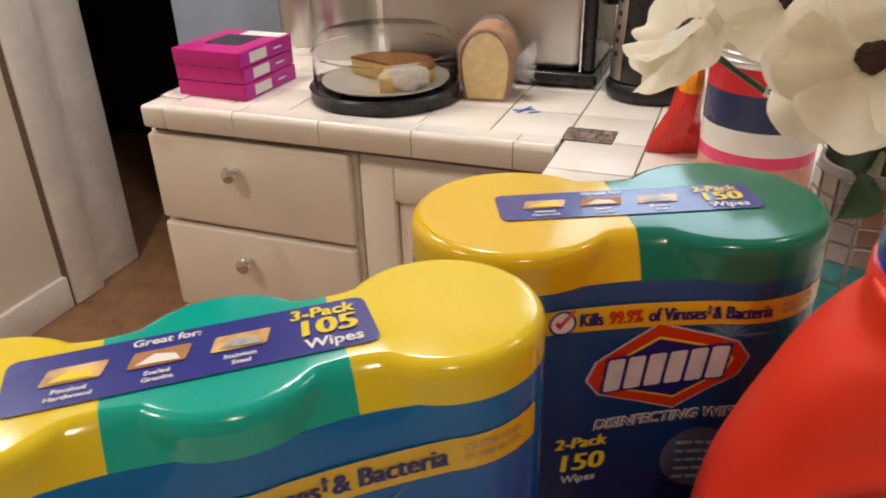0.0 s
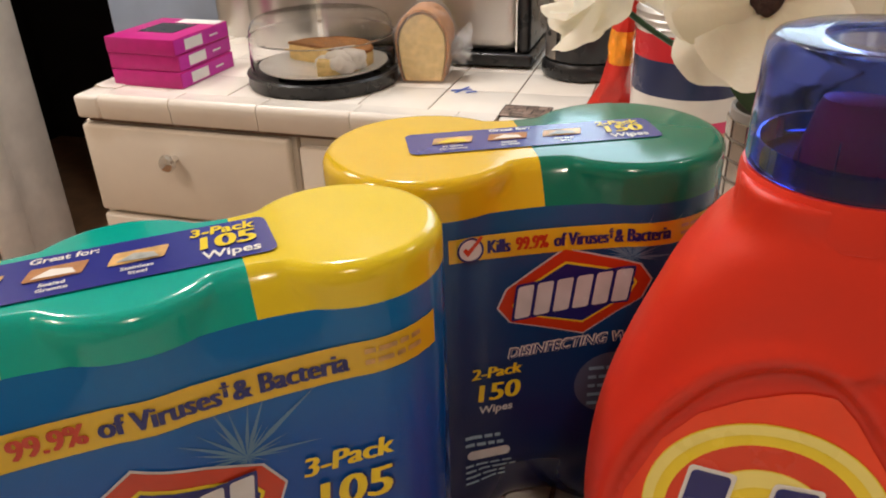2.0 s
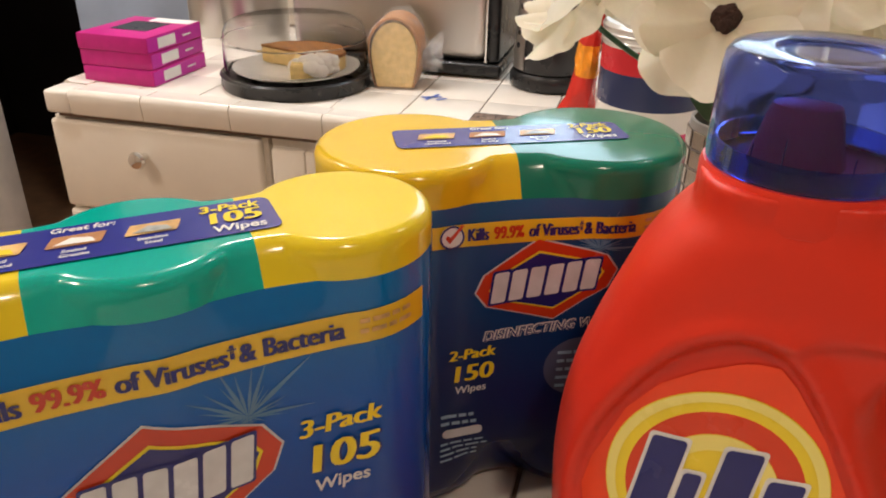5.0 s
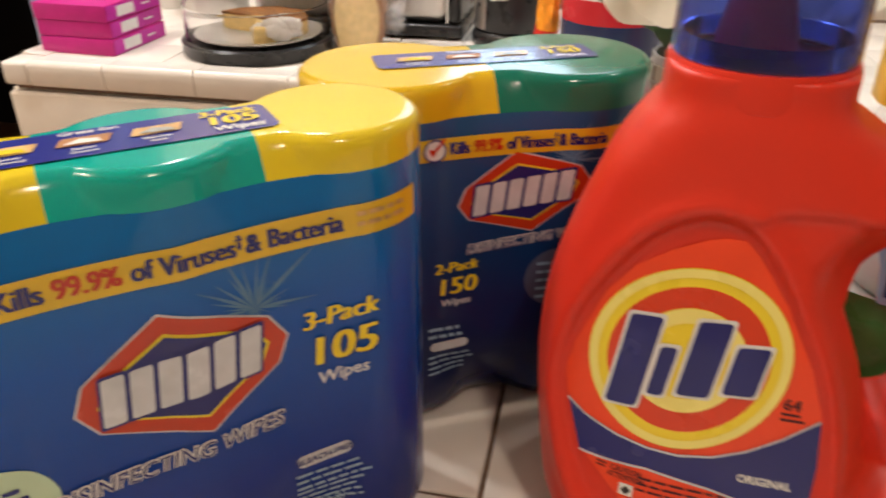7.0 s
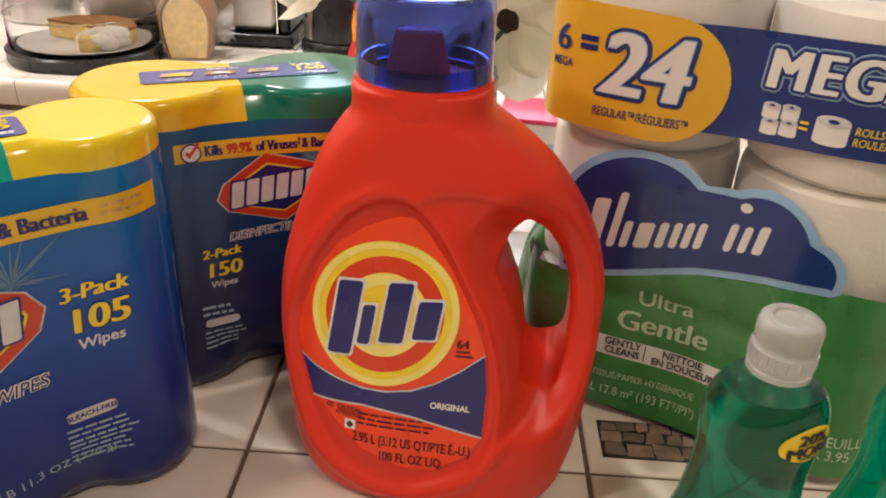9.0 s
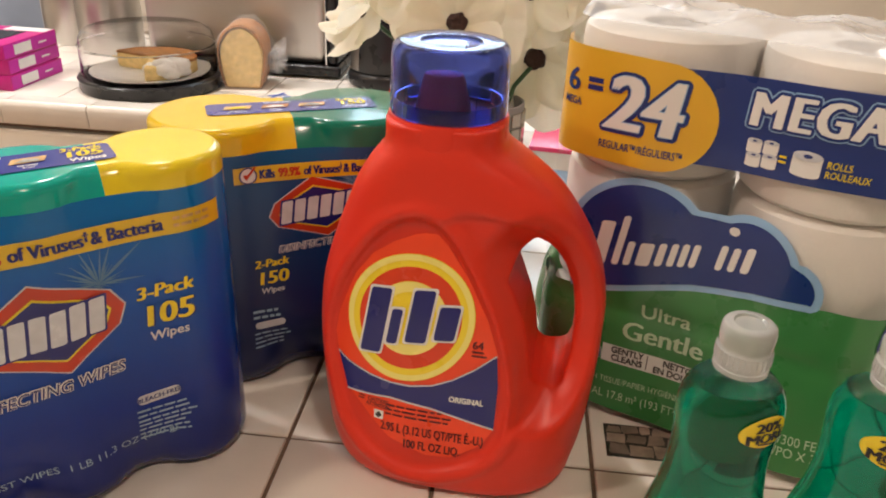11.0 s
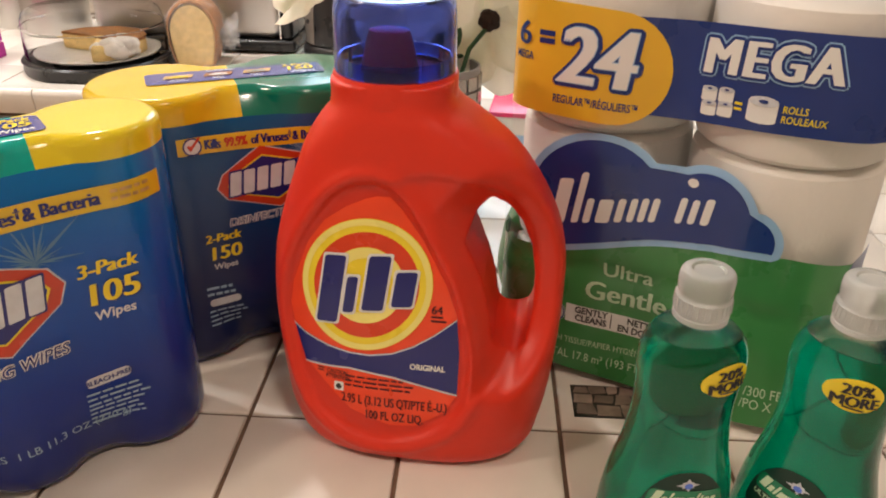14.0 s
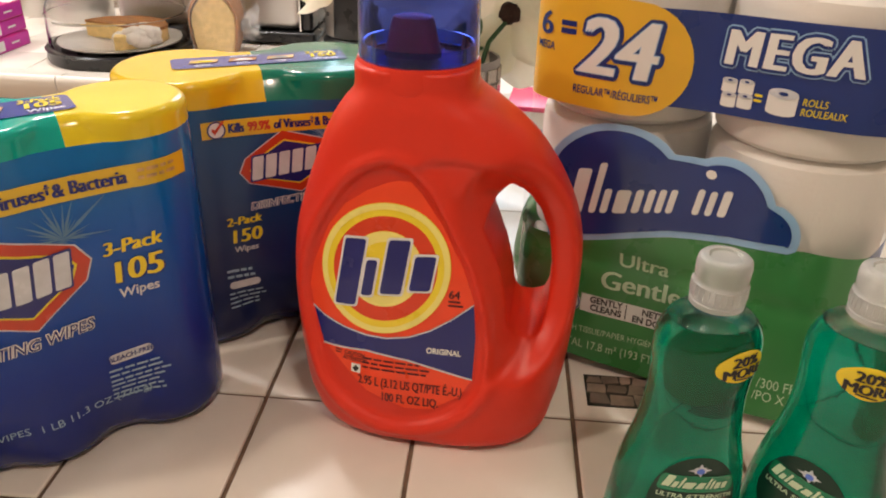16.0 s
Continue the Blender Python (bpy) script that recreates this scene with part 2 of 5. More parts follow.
def smooth(me, angle=40):
    for f in me.polygons:
        f.use_smooth = True
    me.set_sharp_from_angle(angle=radians(angle))


def part(name, bm, material, parent=None, label="", angle=40):
    """Links a bmesh as one mesh object under a thing or a part."""
    me = bpy.data.meshes.new(name)
    bm.normal_update()
    bm.to_mesh(me)
    bm.free()
    me.materials.append(material)
    smooth(me, angle)
    ob = new(name, me)
    if parent:
        ob.parent = parent
    return tagged(ob, label)


def box(x0, y0, z0, x1, y1, z1, bevel=0.0, seg=2, bm=None):
    bm = bm or bmesh.new()
    r = bmesh.ops.create_cube(bm, size=1)
    vs = r["verts"]
    for v in vs:
        v.co = Vector((x0 + (v.co.x + 0.5) * (x1 - x0), y0 + (v.co.y + 0.5) * (y1 - y0), z0 + (v.co.z + 0.5) * (z1 - z0)))
    if bevel:
        es = list({e for v in vs for e in v.link_edges})
        bmesh.ops.bevel(bm, geom=es, offset=bevel, segments=seg, profile=0.5, affect="EDGES")
    return bm


def lathe(profile, n=48, bm=None, centre=(0, 0), squash=1.0):
    """Turns (radius, height) pairs round the upright axis."""
    bm = bm or bmesh.new()
    rings = []
    for r, z in profile:
        if r < 1e-6:
            rings.append([bm.verts.new((centre[0], centre[1], z))])
        else:
            rings.append([bm.verts.new((centre[0] + r * math.cos(2 * math.pi * k / n), centre[1] + squash * r * math.sin(2 * math.pi * k / n), z)) for k in range(n)])
    for a, b in zip(rings, rings[1:]):
        for k in range(n):
            k2 = (k + 1) % n
            if len(a) == 1 and len(b) == 1:
                continue
            if len(a) == 1:
                bm.faces.new((a[0], b[k2], b[k]))
            elif len(b) == 1:
                bm.faces.new((a[k], a[k2], b[0]))
            else:
                bm.faces.new((a[k], a[k2], b[k2], b[k]))
    return bm


def loft(rings, close_ends=True, bm=None):
    bm = bm or bmesh.new()
    made = [[bm.verts.new(p) for p in ring] for ring in rings]
    n = len(made[0])
    for a, b in zip(made, made[1:]):
        for k in range(n):
            bm.faces.new((a[k], a[(k + 1) % n], b[(k + 1) % n], b[k]))
    if close_ends:
        bm.faces.new(made[0][::-1])
        bm.faces.new(made[-1])
    return bm


def tube(points, radius, n=10, bm=None):
    rings = []
    pts = [Vector(p) for p in points]
    for i, p in enumerate(pts):
        d = (pts[min(i + 1, len(pts) - 1)] - pts[max(i - 1, 0)]).normalized()
        side = d.orthogonal().normalized() if i == 0 else (side - d * side.dot(d)).normalized()
        up = d.cross(side)
        r = radius(i / (len(pts) - 1)) if callable(radius) else radius
        rings.append([p + side * (r * math.cos(2 * math.pi * k / n)) + up * (r * math.sin(2 * math.pi * k / n)) for k in range(n)])
    return loft(rings, True, bm)


# ---- prints that follow a surface ----
def slice_bm(bm, step):
    xs = [v.co.x for v in bm.verts]
    ys = [v.co.y for v in bm.verts]
    for axis, lo, hi in ((0, min(xs), max(xs)), (1, min(ys), max(ys))):
        k = math.floor(lo / step) + 1
        while k * step < hi:
            co, no = [0, 0, 0], [0, 0, 0]
            co[axis], no[axis] = k * step, 1
            bmesh.ops.bisect_plane(bm, geom=bm.verts[:] + bm.edges[:] + bm.faces[:], plane_co=co, plane_no=no, dist=1e-6)
            k += 1


def lay(name, bm, surf, lift, material, parent, label="", step=0.006):
    """Lays a flat drawing (x across, y up) onto the surface surf(u, h) -> point, lift metres off it."""
    if not bm.verts:
        return None
    slice_bm(bm, step)
    for v in bm.verts:
        v.co = surf(v.co.x, v.co.y, lift)
    bmesh.ops.triangulate(bm, faces=[f for f in bm.faces if len(f.verts) > 4])
    return part(name, bm, material, parent, label, 60)


def poly(points):
    bm = bmesh.new()
    bm.faces.new([bm.verts.new((x, y, 0)) for x, y in points])
    return bm


def ring_poly(cx, cy, r0x, r0y, r1x, r1y, n=56):
    bm = bmesh.new()
    a = [bm.verts.new((cx + r0x * math.cos(2 * math.pi * k / n), cy + r0y * math.sin(2 * math.pi * k / n), 0)) for k in range(n)]
    b = [bm.verts.new((cx + r1x * math.cos(2 * math.pi * k / n), cy + r1y * math.sin(2 * math.pi * k / n), 0)) for k in range(n)]
    for k in range(n):
        bm.faces.new((a[k], b[k], b[(k + 1) % n], a[(k + 1) % n]))
    return bm


def oval(cx, cy, rx, ry, n=48, turn=0.0):
    c, s = math.cos(turn), math.sin(turn)
    pts = []
    for k in range(n):
        x, y = rx * math.cos(2 * math.pi * k / n), ry * math.sin(2 * math.pi * k / n)
        pts.append((cx + x * c - y * s, cy + x * s + y * c))
    return pts


def round_rect(x0, y0, x1, y1, r, n=5):
    pts = []
    for cx, cy, a0 in ((x1 - r, y1 - r, 0), (x0 + r, y1 - r, 90), (x0 + r, y0 + r, 180), (x1 - r, y0 + r, 270)):
        for k in range(n + 1):
            a = radians(a0 + 90 * k / n)
            pts.append((cx + r * math.cos(a), cy + r * math.sin(a)))
    return pts


def turned(points, cx, cy, degrees, shear=0.0):
    c, s = math.cos(radians(degrees)), math.sin(radians(degrees))
    out = []
    for x, y in points:
        x, y = x - cx + shear * (y - cy), y - cy
        out.append((cx + x * c - y * s, cy + x * s + y * c))
    return out


def words(text, height, cx, cy, bold=0.0, slant=0.0, turn=0.0, wide=1.0, align="CENTER", track=1.0):
    """A flat bmesh of the words, of that cap height, placed about (cx, cy)."""
    cu = bpy.data.curves.new("words", "FONT")
    cu.body, cu.size, cu.offset, cu.shear, cu.resolution_u = text, 1.0, bold, slant, 3
    cu.align_x, cu.align_y, cu.space_character = align, "CENTER", track
    ob = bpy.data.objects.new("words", cu)
    scene.collection.objects.link(ob)
    dg = bpy.context.evaluated_depsgraph_get()
    me = bpy.data.meshes.new_from_object(ob.evaluated_get(dg))
    bm = bmesh.new()
    bm.from_mesh(me)
    bpy.data.objects.remove(ob)
    bpy.data.curves.remove(cu)
    bpy.data.meshes.remove(me)
    k = height / 0.70
    c, s = math.cos(radians(turn)), math.sin(radians(turn))
    for v in bm.verts:
        x, y = v.co.x * k * wide, v.co.y * k
        v.co = Vector((cx + x * c - y * s, cy + x * s + y * c, 0))
    return bm


def heavy(name, surf, lift, material, parent, text, height, cx, cy, extra, step=0.006, **kw):
    """Fat lettering: the same words laid three times, a hair apart."""
    for k, d in enumerate((-extra, 0.0, extra)):
        lay(name, words(text, height, cx + d, cy, 0.0, **kw), surf, lift + 0.00008 * k, material, parent, "", step)


def bars(rows):
    """Plain bars (x0, y0, x1, y1) for small print."""
    bm = bmesh.new()
    for x0, y0, x1, y1 in rows:
        bm.faces.new([bm.verts.new((x, y, 0)) for x, y in ((x0, y0), (x1, y0), (x1, y1), (x0, y1))])
    return bm


def fuzzy_bars(x0, x1, y_top, lines, gap, thick, rng):
    rows = []
    for i in range(lines):
        x = x0
        end = x0 + (x1 - x0) * rng.uniform(0.75, 1.0)
        while x < end - 0.002:
            w = rng.uniform(0.003, 0.009)
            rows.append((x, y_top - i * gap - thick, min(x + w, end), y_top - i * gap))
            x += w + 0.0012
    return rows


# ---- the room ----
def setting(name, bm, material, label, category, angle=40):
    return tagged(part(name, bm, material, None, label, angle), label, category, kind="structure")


def room():
    setting("floor", box(-3.0, -2.2, -0.06, 2.1, 2.8, 0.0), M["floor"], "brown wood floor with worn varnish", "floor")
    setting("ceiling", box(-3.0, -2.2, CEILING, 2.1, 2.8, CEILING + 0.08), M["ceiling"], "plain white painted ceiling", "ceiling")
    bm = box(-1.0, 1.36, 0, -0.32, 1.46, CEILING)
    box(0.38, 1.36, 0, 2.1, 1.46, CEILING, bm=bm)
    box(-0.32, 1.36, 0, 0.38, 1.46, 1.38, bm=bm)
    box(-0.32, 1.36, 2.06, 0.38, 1.46, CEILING, bm=bm)
    setting("wall_back", bm, M["wallpaint"], "cream painted kitchen wall with a window opening", "wall")
    setting("wall_hall", box(-1.52, 1.62, 0, -0.9, 1.72, CEILING), M["bluegrey"], "blue-grey painted door beside the dark hallway", "wall")
    setting("wall_west", box(-1.95, -2.2, 0, -1.85, 1.36, CEILING), M["wallpaint"], "cream painted wall beside the doorway", "wall")
    # hallway walls take the near-black colour so the doorway looks unlit
    setting("wall_north", box(-3.0, 2.7, 0, -0.9, 2.8, CEILING), M["dark"], "hallway wall coloured near-black to look unlit", "wall")
    setting("wall_hall_side", box(-0.98, 1.72, 0, -0.9, 2.7, CEILING), M["dark"], "hallway side wall coloured near-black to look unlit", "wall")
    setting("wall_hall_west", box(-3.0, 1.62, 0, -2.9, 2.7, CEILING), M["dark"], "hallway end wall coloured near-black to look unlit", "wall")
    setting("wall_hall_front", box(-2.9, 1.36, 0, -1.98, 1.44, CEILING), M["dark"], "hallway partition coloured near-black to look unlit", "wall")
    setting("wall_south", box(-1.95, -2.2, 0, 2.1, -2.1, CEILING), M["wallpaint"], "cream painted kitchen wall", "wall")
    setting("wall_east", box(2.0, -2.1, 0, 2.1, 1.36, CEILING), M["wallpaint"], "cream painted kitchen side wall", "wall")
    bm = bmesh.new()
    for x0, x1, z0, z1 in ((-0.32, -0.28, 1.38, 2.06), (0.34, 0.38, 1.38, 2.06), (-0.28, 0.34, 1.38, 1.42), (-0.28, 0.34, 2.02, 2.06), (0.015, 0.04, 1.42, 2.02)):
        box(x0, 1.415, z0, x1, 1.45, z1, 0.004, bm=bm)
    win = setting("window_1", bm, M["casing"], "white painted window frame", "window")
    for x0, x1 in ((-0.28, 0.015), (0.04, 0.34)):
        p = part("pane", box(x0, 1.428, 1.42, x1, 1.432, 2.02), M["glass"], win)
        p.visible_shadow = False
    # doorway trim: a flat board with a rounded stop
    for y0, y1, x1 in ((1.30, 1.42, -1.83), (1.42, 1.62, -1.86)):
        setting("door_trim", box(-1.96, y0, 0, x1, y1, 2.1, 0.008), M["casing"], "chipped off-white door casing", "door trim")
    # dark strip added to draw the shaded gap between wall and casing
    setting("trim", box(-1.852, 1.284, 0, -1.840, 1.2985, 2.1), M["grout"], "brown strip standing in for the shaded gap beside the door casing", "trim")
    setting("baseboard", box(-1.87, -2.1, 0, -1.835, 1.29, 0.11, 0.006), M["casing"], "off-white painted baseboard", "baseboard")
    # assumed fixtures, with one for the added third lamp
    for lx, ly, _ in DOWNLIGHTS:
        d = thing("ceiling_light", pose(lx, ly, CEILING - 0.001), "assumed round recessed ceiling light with white rim", "ceiling light", "ceiling lights")
        part("rim", lathe([(0.075, 0), (0.098, 0), (0.098, -0.006), (0.088, -0.011), (0.075, -0.006), (0.075, 0)]), M["white"], d)
        part("lens", lathe([(0.0, -0.002), (0.074, -0.002)]), M["lampglow"], d, "glowing warm lens")


def counter_blocks():
    """Cabinet carcasses and the mortar bed under the tiles."""
    b = 0.0022
    setting("counter_bed", box(-0.275, -0.72, 0.865, 1.3, 0.262, TOP - b), M["grout"], "dark brown grouted bed of the tiled peninsula", "counter bed")
    setting("counter_bed_link", box(-0.18, 0.262, 0.865, 1.3, 0.735, TOP - b - 0.0002), M["grout"], "dark brown grouted counter bed at the corner", "counter bed")
    setting("counter_bed_back", box(-0.860, 0.735, 0.868, 1.3, 1.36, TOP - b), M["grout"], "dark grouted bed of the back counter", "counter bed")
    setting("peninsula_base", box(-0.25, -0.66, 0.08, 1.26, 0.235, 0.865, 0.004), M["cabinet"], "cream painted peninsula cabinet base", "cabinet base")
    setting("link_base", box(-0.15, 0.235, 0.08, 1.26, 0.75, 0.865, 0.004), M["cabinet"], "cream painted corner cabinet base", "cabinet base")


KNOB = [(0, -0.002), (0.006, -0.002), (0.006, 0.006), (0.0045, 0.010), (0.0075, 0.014), (0.013, 0.018), (0.0145, 0.023), (0.012, 0.028), (0.006, 0.030), (0, 0.0305)]


def knob(parent, x, y, z):
    bm = lathe(KNOB, 24)
    bmesh.ops.rotate(bm, verts=bm.verts, matrix=Matrix.Rotation(radians(90), 3, "X"))
    bmesh.ops.translate(bm, verts=bm.verts, vec=(x, y, z))
    part("knob", bm, M["chrome"], parent, "round brushed metal knob")


def drawer_unit(name, x0, x1):
    u = thing(name, pose(0, 0, 0), "cream painted drawer cabinet with rounded drawer fronts", "cabinet")
    part("carcass", box(x0, 0.745, 0.09, x1, 1.34, 0.866, 0.002), M["cabinet"], u)
    part("toe_board", box(x0 + 0.01, 0.80, 0.0, x1, 0.82, 0.09), M["cabinet"], u)
    z = 0.864
    for height in (0.152, 0.168, 0.178, 0.22):
        d = part("drawer_front", box(x0 + 0.004, 0.727, z - height, x1 - 0.006, 0.7445, z, 0.006, 3), M["cabinet"], u)
        knob(d, (x0 + x1) / 2 - 0.018, 0.727, z - height * 0.30)
        z -= height + 0.007


def door_unit(name, x0, x1):
    u = thing(name, pose(0, 0, 0), "cream painted cabinet with raised panel door", "cabinet", "door cabinets")
    part("carcass", box(x0, 0.745, 0.09, x1, 1.34, 0.866, 0.002), M["cabinet"], u)
    bm = bmesh.new()
    z0, z1, xa, xb, w = 0.12, 0.855, x0 + 0.006, x1 - 0.006, 0.055
    for a in ((xa, z0, xa + w, z1), (xb - w, z0, xb, z1), (xa + w, z0, xb - w, z0 + w), (xa + w, z1 - w, xb - w, z1)):
        box(a[0], 0.727, a[1], a[2], 0.7445, a[3], 0.004, bm=bm)
    d = part("door", bm, M["cabinet"], u)
    loops = []
    for ins, y in ((0.0, 0.742), (0.004, 0.738), (0.022, 0.729), (0.026, 0.7285)):
        loops.append([(xa + w + ins, y, z0 + w + ins), (xb - w - ins, y, z0 + w + ins), (xb - w - ins, y, z1 - w - ins), (xa + w + ins, y, z1 - w - ins)])
    part("raised_panel", loft([l for l in loops]), M["cabinet"], d)
    knob(d, xb - 0.03, 0.727, z1 - 0.10)


room()
counter_blocks()
drawer_unit("drawer_cabinet", -0.878, -0.498)
door_unit("base_cabinet", -0.492, -0.16)


# ---- shrink-wrapped wipes ----
def row_section(lobes, R, fill):
    """Half depth of a row of round tubs under film, as a function of the place along the row."""
    def depth(s, r, w):
        best = 0.0
        for c in lobes:
            q = r * r - (s - c) ** 2
            if q > 0:
                best = max(best, math.sqrt(q))
        if lobes[0] <= s <= lobes[-1]:
            k = min(abs(s - c) for c in lobes) / (lobes[1] - lobes[0])
            best = max(best, w * r + (1 - w) * r * math.cos(min(k * 2, 1) * math.pi / 2) ** 2 * 0.5)
        return best
    return depth


def wipes_pack(name, centre, turn, n, R, spacing, top, lid, film, lids, label):
    p = thing(name, pose(*centre, TOP, 0, 0, turn), label, "cleaning wipes", "packs of wipes")
    lobes = [spacing * (i - (n - 1) / 2) for i in range(n)]
    depth = row_section(lobes, R, 0.9)
    L = lobes[-1] + R

    def waist(h):
        if h < 0.05:
            return 0.52 + 0.40 * (h / 0.05) ** 0.7
        if h < lid - 0.012:
            return 0.94
        return 0.94 - 0.34 * min((h - lid + 0.012) / (top - lid + 0.012), 1) ** 1.3

    def radius(h):
        if h < 0.014:
            return R - 0.009 * (1 - h / 0.014) ** 2
        e = top - h
        if e < 0.006:
            return R - 0.006 * (1 - math.sqrt(max(0, 1 - ((0.006 - e) / 0.006) ** 2)))
        return R

    def ring(h, s0, s1, m=None):
        r = radius(h)
        k = r / R
        lo, hi = max(s0, lobes[0] - r), min(s1, lobes[-1] + r)
        m = m or 60
        ss = []
        for i in range(m + 1):
            f = i / m
            a = 0.5 - 0.5 * math.cos(math.pi * f) if (s0 <= -L + 1e-6 and s1 >= L - 1e-6) else f
            if s0 <= -L + 1e-6 < s1 < L - 1e-6:
                a = f * f * (1.6 - 0.6 * f)
            if s1 >= L - 1e-6 and s0 > -L + 1e-6:
                a = 1 - (1 - f) ** 2 * (1.6 - 0.6 * (1 - f))
            ss.append(lo + (hi - lo) * a)
        front = [(s, -max(depth(s, r, waist(h)), 0.0002), h) for s in ss]
        return front + [(s, -y, z) for s, y, z in reversed(front)]

    def shell(s0, s1, hs, cap):
        rings = [ring(h, s0, s1) for h in hs]
        bm = loft(rings, False)
        bm.verts.ensure_lookup_table()
        if cap:
            c = len(rings[0])
            vs = bm.verts[-c:]
            for i in range(c // 2 - 1):
                bm.faces.new((vs[i], vs[i + 1], vs[c - 2 - i], vs[c - 1 - i]))
        return bm

    hs = [0.0005, 0.003, 0.007, 0.014, 0.02, 0.03, 0.04, 0.05] + [0.05 + (lid - 0.05) * i / 10 for i in range(1, 11)]
    bm = shell(-L, L, hs, False)
    bm.verts.ensure_lookup_table()
    c = len(ring(0.01, -L, L))
    vs = bm.verts[:c]
    for i in range(c // 2 - 1):
        bm.faces.new((vs[c - 1 - i], vs[c - 2 - i], vs[i + 1], vs[i]))
    part("film_wrap", bm, film, p, "glossy printed blue shrink film", 50)
    top_hs = [lid] + [lid + (top - 0.006 - lid) * i / 3 for i in (1, 2, 3)] + [top - 0.006 + 0.006 * math.sin(a * math.pi / 12) for a in range(1, 6)] + [top]
    for i in range(n):
        s0 = -L if i == 0 else (lobes[i - 1] + lobes[i]) / 2
        s1 = L if i == n - 1 else (lobes[i] + lobes[i + 1]) / 2
        bm = shell(s0, s1, top_hs, True)
        part("lid", bm, lids[i][0], p, lids[i][1], 50)

    def surf(s, h, lift):
        return Vector((s, -depth(s, radius(h), waist(h)) - lift, h))

    def flat(s, y, lift):
        return Vector((s, y, top + lift))
    return p, surf, flat


def emblem(p, surf, cx, cy, w, h, tilt, lift=0.0006):
    """A stretched six-sided badge with a plain white slanted bar row where the name stands."""
    def hexa(k, kk):
        a, b = w / 2 * k, h / 2 * kk
        return turned([(cx - a, cy - 0.02 * h), (cx - a * 0.86, cy - b * 0.42), (cx + 0.04 * w, cy - b), (cx + a * 0.86, cy - b * 0.35), (cx + a, cy + 0.02 * h), (cx + a * 0.86, cy + b * 0.42), (cx - 0.04 * w, cy + b), (cx - a * 0.86, cy + b * 0.35)], cx, cy, tilt)
    for k, kk, m, name in ((1.025, 1.035, "silver_ink", "badge_glow"), (1.0, 1.0, "red_ink", "badge_border"), (0.82, 0.74, "lime_ink", "badge_line"), (0.78, 0.69, "navy", "badge_field")):
        lay(name, poly(hexa(k, kk)), surf, lift, M[m], p)
        lift += 0.0003
    for i in range(6):
        x = cx - 0.385 * w + i * 0.128 * w
        for g, k, up in ((0.0012, "navy", 0.0), (0.0, "silver_ink", 0.0003)):
            q = turned(round_rect(x - g, cy - 0.17 * h - g, x + 0.104 * w + g, cy + 0.19 * h + g, 0.0012, 3), cx, cy, tilt, 0.22)
            lay("badge_bar", poly(q), surf, lift + up, M[k], p)
    # starburst
    bm = bmesh.new()
    sx, sy = cx + 0.36 * w, cy + 0.36 * h
    rng = random.Random(4)
    for k in range(30):
        a = 2 * math.pi * k / 30 + rng.uniform(-0.08, 0.08)
        ln = w * (rng.uniform(0.30, 0.46) if k % 3 == 0 else rng.uniform(0.14, 0.28)) * (1.0 if math.sin(a) > -0.2 else 0.3)
        bm.faces.new([bm.verts.new((sx + d * math.cos(a + o), sy + d * math.sin(a + o), 0.00001 * k)) for d, o in ((0.0, 0.0), (ln * 0.35, -0.085), (ln, 0), (ln * 0.35, 0.085))])
    lay("starburst", bm, surf, 0.0004, M["burst_ink"], p, "soft blue printed starburst")


def tick(p, surf, cx, cy, r):
    lay("tick_disc", poly(oval(cx, cy, r, r, 32)), surf, 0.0014, M["white"], p)
    lay("tick_ring", ring_poly(cx, cy, r, r, r * 0.84, r * 0.84, 36), surf, 0.0017, M["navy"], p)
    pts = [(-0.55, 0.05), (-0.2, -0.5), (0.95, 0.95), (0.75, 1.05), (-0.15, 0.05), (-0.38, 0.25)]
    lay("tick_mark", poly([(cx + a * r, cy + b * r) for a, b in pts]), surf, 0.002, M["red_ink"], p)


def top_label(p, flat, s0, s1, w, pack, count, tilt=0):
    lay("top_label", poly(round_rect(s0, -w / 2, s1, w / 2, 0.004)), flat, 0.0006, M["label_blue"], p, "glossy blue printed top label")
    ln = s1 - s0
    for i, m in enumerate(("photo_tan", "crust", "photo_tan")):
        x = s0 + ln * (0.10 + 0.22 * i)
        lay("top_picture", poly(turned(round_rect(x, -w * 0.12, x + ln * 0.155, w * 0.18, 0.001), x, 0, 0, 0.3)), flat, 0.0010, M[m], p)
        for line, y in zip((("Finished", "Hardwood"), ("Sealed", "Granite"), ("Stainless", "Steel"))[i], (-0.25, -0.37)):
            lay("top_caption", words(line, w * 0.075, x + ln * 0.07, y * w, 0.02, 0.1), flat, 0.0010, M["white"], p)
        lay("picture_shape", poly(turned([(x + ln * 0.02, -w * 0.08), (x + ln * 0.14, -w * 0.10), (x + ln * 0.12, w * 0.03), (x + ln * 0.06, w * 0.09)], x, 0, 0, 0.3)), flat, 0.0013, M[("lime_ink", "cream", "photo_grey")[i]], p)
    lay("top_text", words("Great for:", w * 0.13, s0 + ln * 0.42, w * 0.36, 0.02, 0.15), flat, 0.0010, M["white"], p)
    lay("top_pack", words(pack, w * 0.20, s0 + ln * 0.86, w * 0.30, 0.03, 0.15), flat, 0.0010, M["lime_ink"], p)
    heavy("top_count", flat, 0.0010, M["lime_ink"], p, count, w * 0.32, s0 + ln * 0.86, -w * 0.02, 0.0006, slant=0.1, wide=1.1)
    lay("top_caption", words("Wipes", w * 0.18, s0 + ln * 0.87, -w * 0.33, 0.02, 0.1), flat, 0.0010, M["white"], p)


